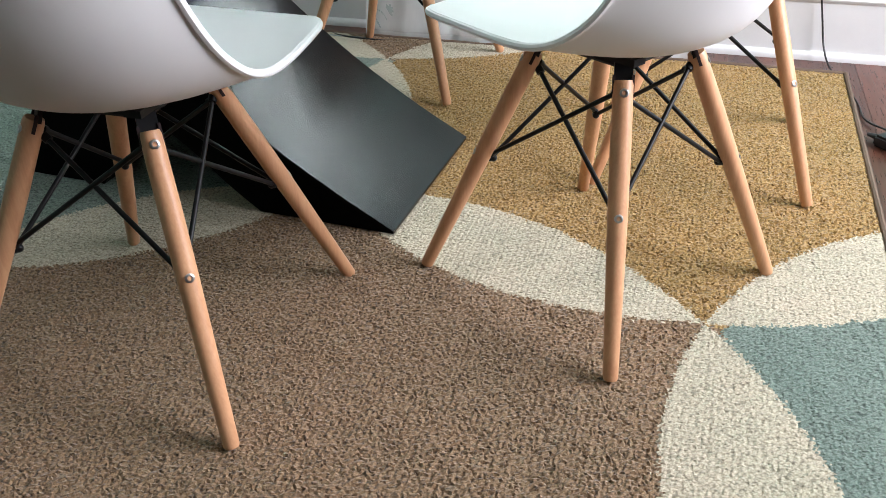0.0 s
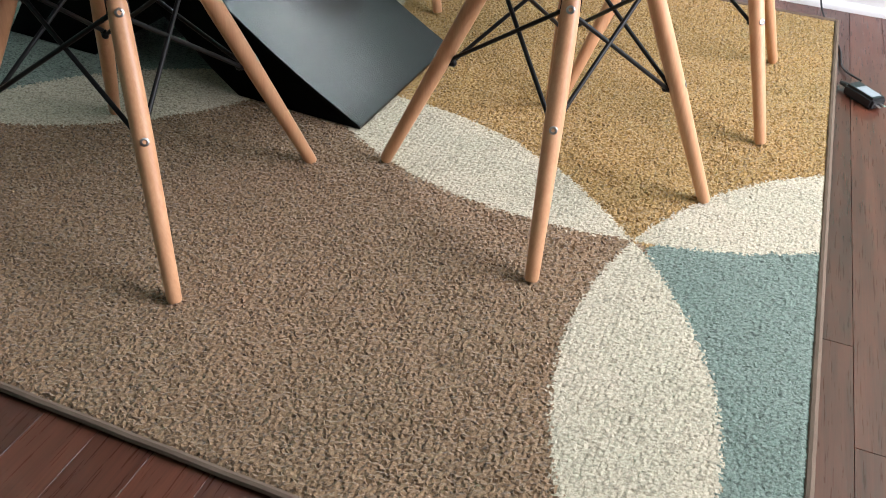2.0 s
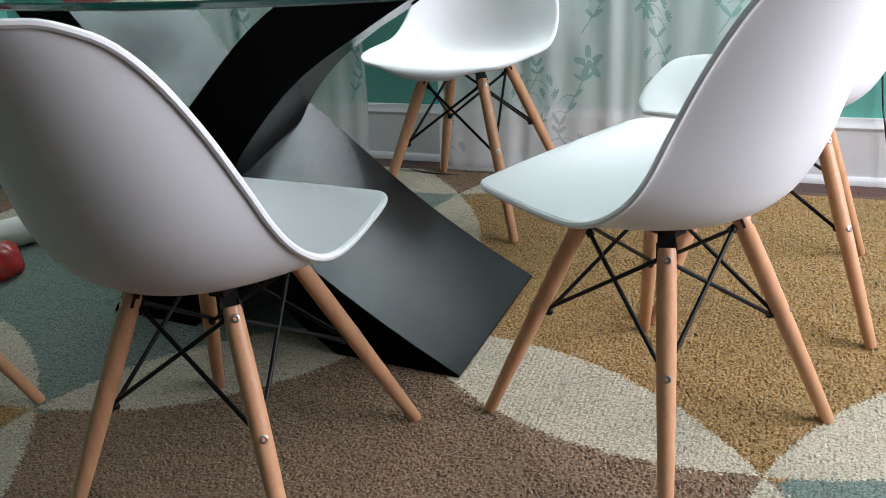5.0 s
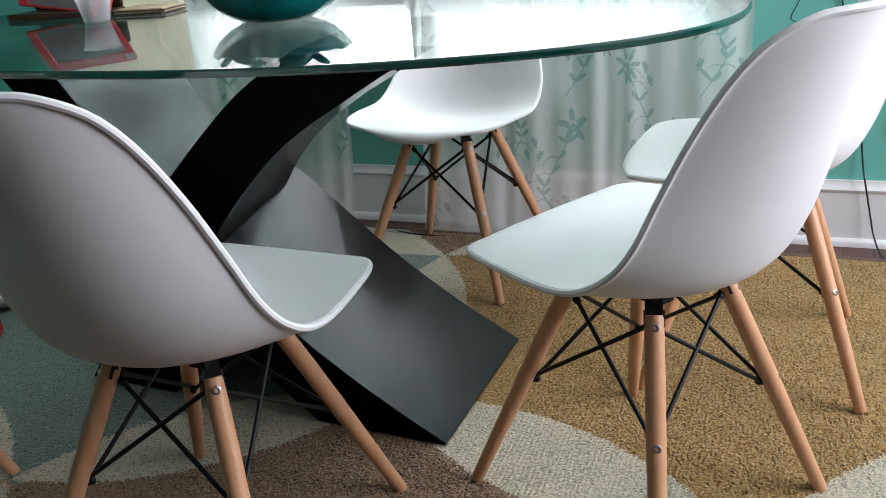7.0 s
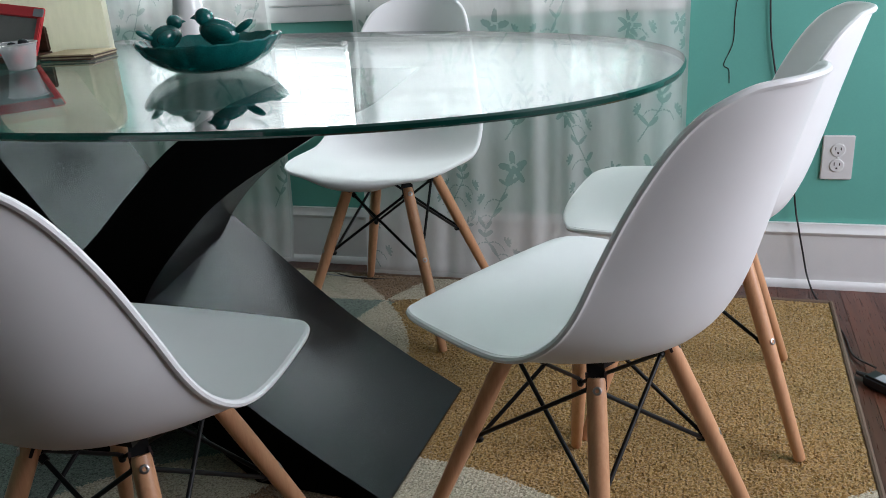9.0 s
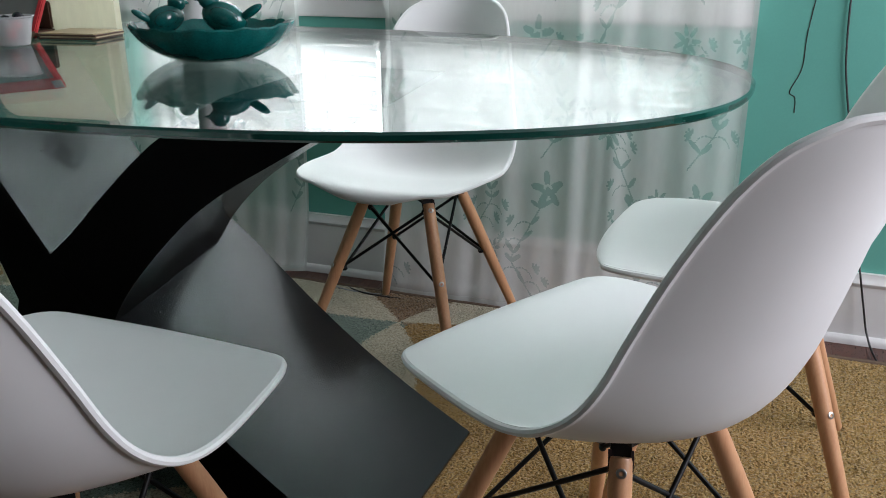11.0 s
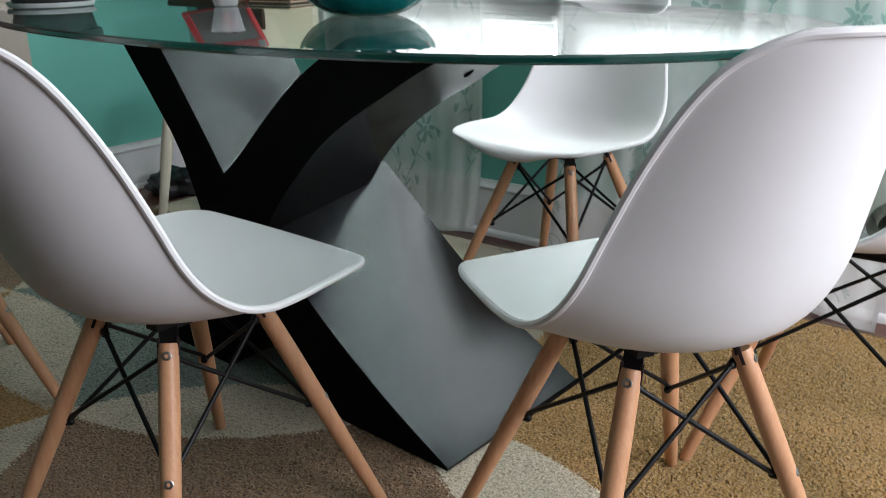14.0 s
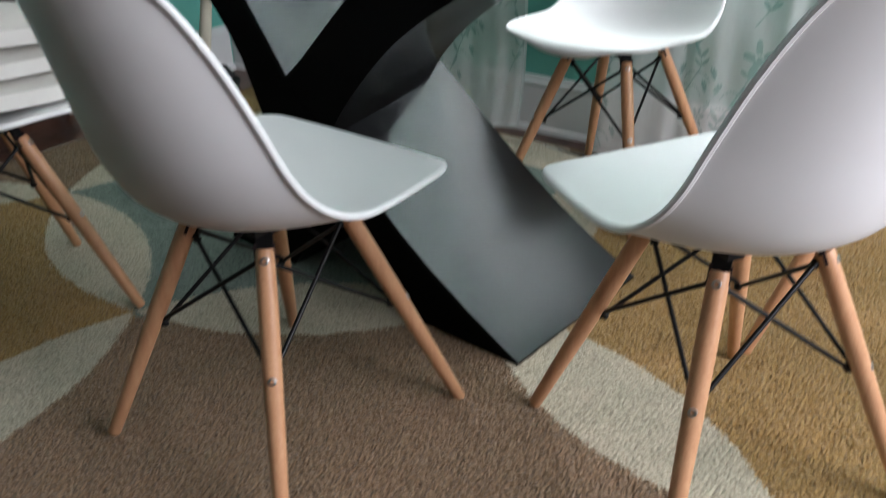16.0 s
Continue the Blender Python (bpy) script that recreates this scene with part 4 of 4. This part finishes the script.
for k in range(len(prof)):
    bm.faces.new((rows[0][k], rows[0][(k + 1) % len(prof)], rows[1][(k + 1) % len(prof)], rows[1][k]))
for r in rows:
    bm.faces.new(r)
part("panel", bm, PALEBOARD, board)
stack = thing("card_stack", "low stack of thin tan cards on the glass", "cards", on_table(-0.777, 2.00, 0.7552, -9))
for k in range(4):
    part("card", boxed(-0.065, 0.065, -0.05, 0.05, k * 0.0032, k * 0.0032 + 0.0027), TAN if k % 2 else STANDWOOD, stack, "", False, pose(0.002 * (k % 3), 0.002 * (k % 2), 0, 0, 0, 1.5 * ((k * 7) % 4 - 1.5)))

# ---- on the chairs and the floor ----
def folded(name, label, m, w, d, layers, thick, material, category):
    """Soft folded cloth: rounded layers, each a little askew."""
    ob = thing(name, label, category, m)
    r = random.Random(7)
    for k in range(layers):
        bm = bmesh.new()
        z = k * thick
        box(bm, -w / 2, w / 2, -d / 2, d / 2, z, z + thick * 0.98)
        bmesh.ops.subdivide_edges(bm, edges=list(bm.edges), cuts=5, use_grid_fill=True)
        for v in bm.verts:
            f = (v.co.z - z) / thick - 0.5
            e = max(abs(v.co.x) / (w / 2), abs(v.co.y) / (d / 2))
            v.co.z = z + thick * (0.5 + f * (1 - 0.45 * e ** 4)) + 0.004 * math.sin(v.co.x * 23 + k) * (f > 0)
            v.co.x += 0.006 * math.sin(v.co.y * 17 + k * 2)
            v.co.y += 0.006 * math.sin(v.co.x * 19 + k)
        part("fold", bm, material, ob, "", True, pose(r.uniform(-0.008, 0.008), r.uniform(-0.008, 0.008), 0, 0, 0, r.uniform(-5, 5)))
    return ob


folded("folded_linen", "stack of folded white linen lying on a chair", SEAT_E @ pose(0.015, 0.028, 0.446), 0.32, 0.34, 3, 0.055, WHITECLOTH, "linen")


def crumpled(name, label, category, c, size, material, seed):
    bm = bmesh.new()
    ball(bm, (0, 0, 0), *size, u=28, v=18)
    for v in bm.verts:
        p = v.co * 28 + Vector((seed, 0, 0))
        v.co *= 1 + 0.40 * noise.noise(p) + 0.25 * abs(noise.noise(p * 2.3))
        v.co.z = max(v.co.z, -size[2] * 0.8)
    return tagged(part(name, bm, material, None, "", True, Matrix.Translation(Vector(c) + Vector((0, 0, size[2] * 0.8)))), label, category)


crumpled("red_bag", "crumpled red plastic bag lying on folded linen", "bag", (-1.12, 1.17, 0.612), (0.09, 0.07, 0.05), REDPLASTIC, 2)
crumpled("red_packet", "crumpled glossy red packet lying on the rug", "packet", (-1.285, 1.80, 0.0), (0.032, 0.05, 0.05), REDPLASTIC, 9)
crumpled("black_bag", "low black soft bag on the wood floor", "bag", (-1.76, 2.68, FLOOR), (0.11, 0.07, 0.055), BLACKPLASTIC, 5)

roll = thing("paper_roll", "white paper roll lying on the rug", "roll", pose(-1.37, 1.985, 0.042, 0, 0, 35))
bm = bmesh.new()
lathe(bm, [((-0.11, 0, 0), (1, 0, 0), 0.041), ((0.11, 0, 0), (1, 0, 0), 0.041), ((0.11, 0, 0), (1, 0, 0), 0.018), ((0.06, 0, 0), (1, 0, 0), 0.017)], 28)
part("roll", bm, PAPER, roll)
bm = bmesh.new()
lathe(bm, [((0.109, 0, 0), (1, 0, 0), 0.0425), ((0.113, 0, 0), (1, 0, 0), 0.0425), ((0.113, 0, 0), (1, 0, 0), 0.039), ((0.109, 0, 0), (1, 0, 0), 0.039)], 28)
part("end_ring", bm, BLACKPLASTIC, roll, "dark end ring")

# a towel rolled up on the seat beside the wall
towel = thing("rolled_towel", "cream towel rolled up on a white chair seat", "towel", SEAT_C @ pose(-0.01, -0.025, 0.470, 0, 0, 20))
bm = bmesh.new()
pts = []
for k in range(90):
    t = k / 89 * 4.6 * math.pi
    r = 0.008 + 0.0024 * t
    pts.append((r * math.cos(t), r * math.sin(t)))
rows = [[bm.verts.new((x * 0.13 - 0.0 + 0.004 * math.sin(k * 0.5 + x * 4), p[0] * 1.15, p[1] * 0.95)) for k, p in enumerate(pts)] for x in (-1, -0.5, 0, 0.5, 1)]
for p, q in zip(rows, rows[1:]):
    for k in range(len(pts) - 1):
        bm.faces.new((p[k], p[k + 1], q[k + 1], q[k]))
bmesh.ops.solidify(bm, geom=list(bm.faces), thickness=0.006)
part("roll", bm, WHITECLOTH, towel)

# a cream stool by the door wall
stool = thing("stool", "small cream painted stool with tapered legs", "stool", pose(-1.49, 2.50, FLOOR, 0, 0, 41.9))
bm = bmesh.new()
lathe(bm, [((0, 0, z), (0, 0, 1), r) for z, r in ((0.42, 0.08), (0.422, 0.104), (0.428, 0.110), (0.440, 0.110), (0.446, 0.104))], 36)
part("seat", bm, CREAM, stool)
for q in range(3):
    t = radians(180 + 120 * q)
    bm = bmesh.new()
    a, b = Vector((0.15 * math.cos(t), 0.15 * math.sin(t), 0)), Vector((0.075 * math.cos(t), 0.075 * math.sin(t), 0.421))
    lathe(bm, [(a, b - a, 0.014), (a.lerp(b, 0.6), b - a, 0.021), (b, b - a, 0.019)], 14)
    part("leg", bm, CREAM, stool)

# ---- floor strips ----
plank_mesh = None
rp = random.Random(11)
u = U0 - 0.02
while u < U1:
    v = V0 - rp.uniform(0.0, 0.9)
    while v < V1:
        ln = rp.uniform(1.0, 1.9)
        a, b = max(v, V0 - 0.02), min(v + ln, V1 + 0.02)
        v += ln
        if b - a < 0.05:
            continue
        m = pose(u + 0.04, (a + b) / 2, FLOOR) @ Matrix.Diagonal((1, b - a - 0.0012, 1, 1))
        if plank_mesh is None:
            bm = bmesh.new()
            vs = [bm.verts.new(p) for p in ((-0.0396, -0.5, -0.012), (0.0396, -0.5, -0.012), (0.0396, 0.5, -0.012), (-0.0396, 0.5, -0.012), (-0.0396, -0.5, -0.0002), (0.0396, -0.5, -0.0002), (0.0396, 0.5, -0.0002), (-0.0396, 0.5, -0.0002), (-0.0394, -0.4999, 0), (0.0394, -0.4999, 0), (0.0394, 0.4999, 0), (-0.0394, 0.4999, 0))]
            for lo, hi in ((0, 4), (4, 8)):
                for k in range(4):
                    bm.faces.new((vs[lo + k], vs[lo + (k + 1) % 4], vs[hi + (k + 1) % 4], vs[hi + k]))
            bm.faces.new(vs[8:12])
            ob = part("plank", bm, FLOORWOOD, floor, "", False, m)
            plank_mesh = ob.data
        else:
            ob = new("plank", plank_mesh)
            ob.parent, ob.matrix_basis = floor, m
    u += 0.08
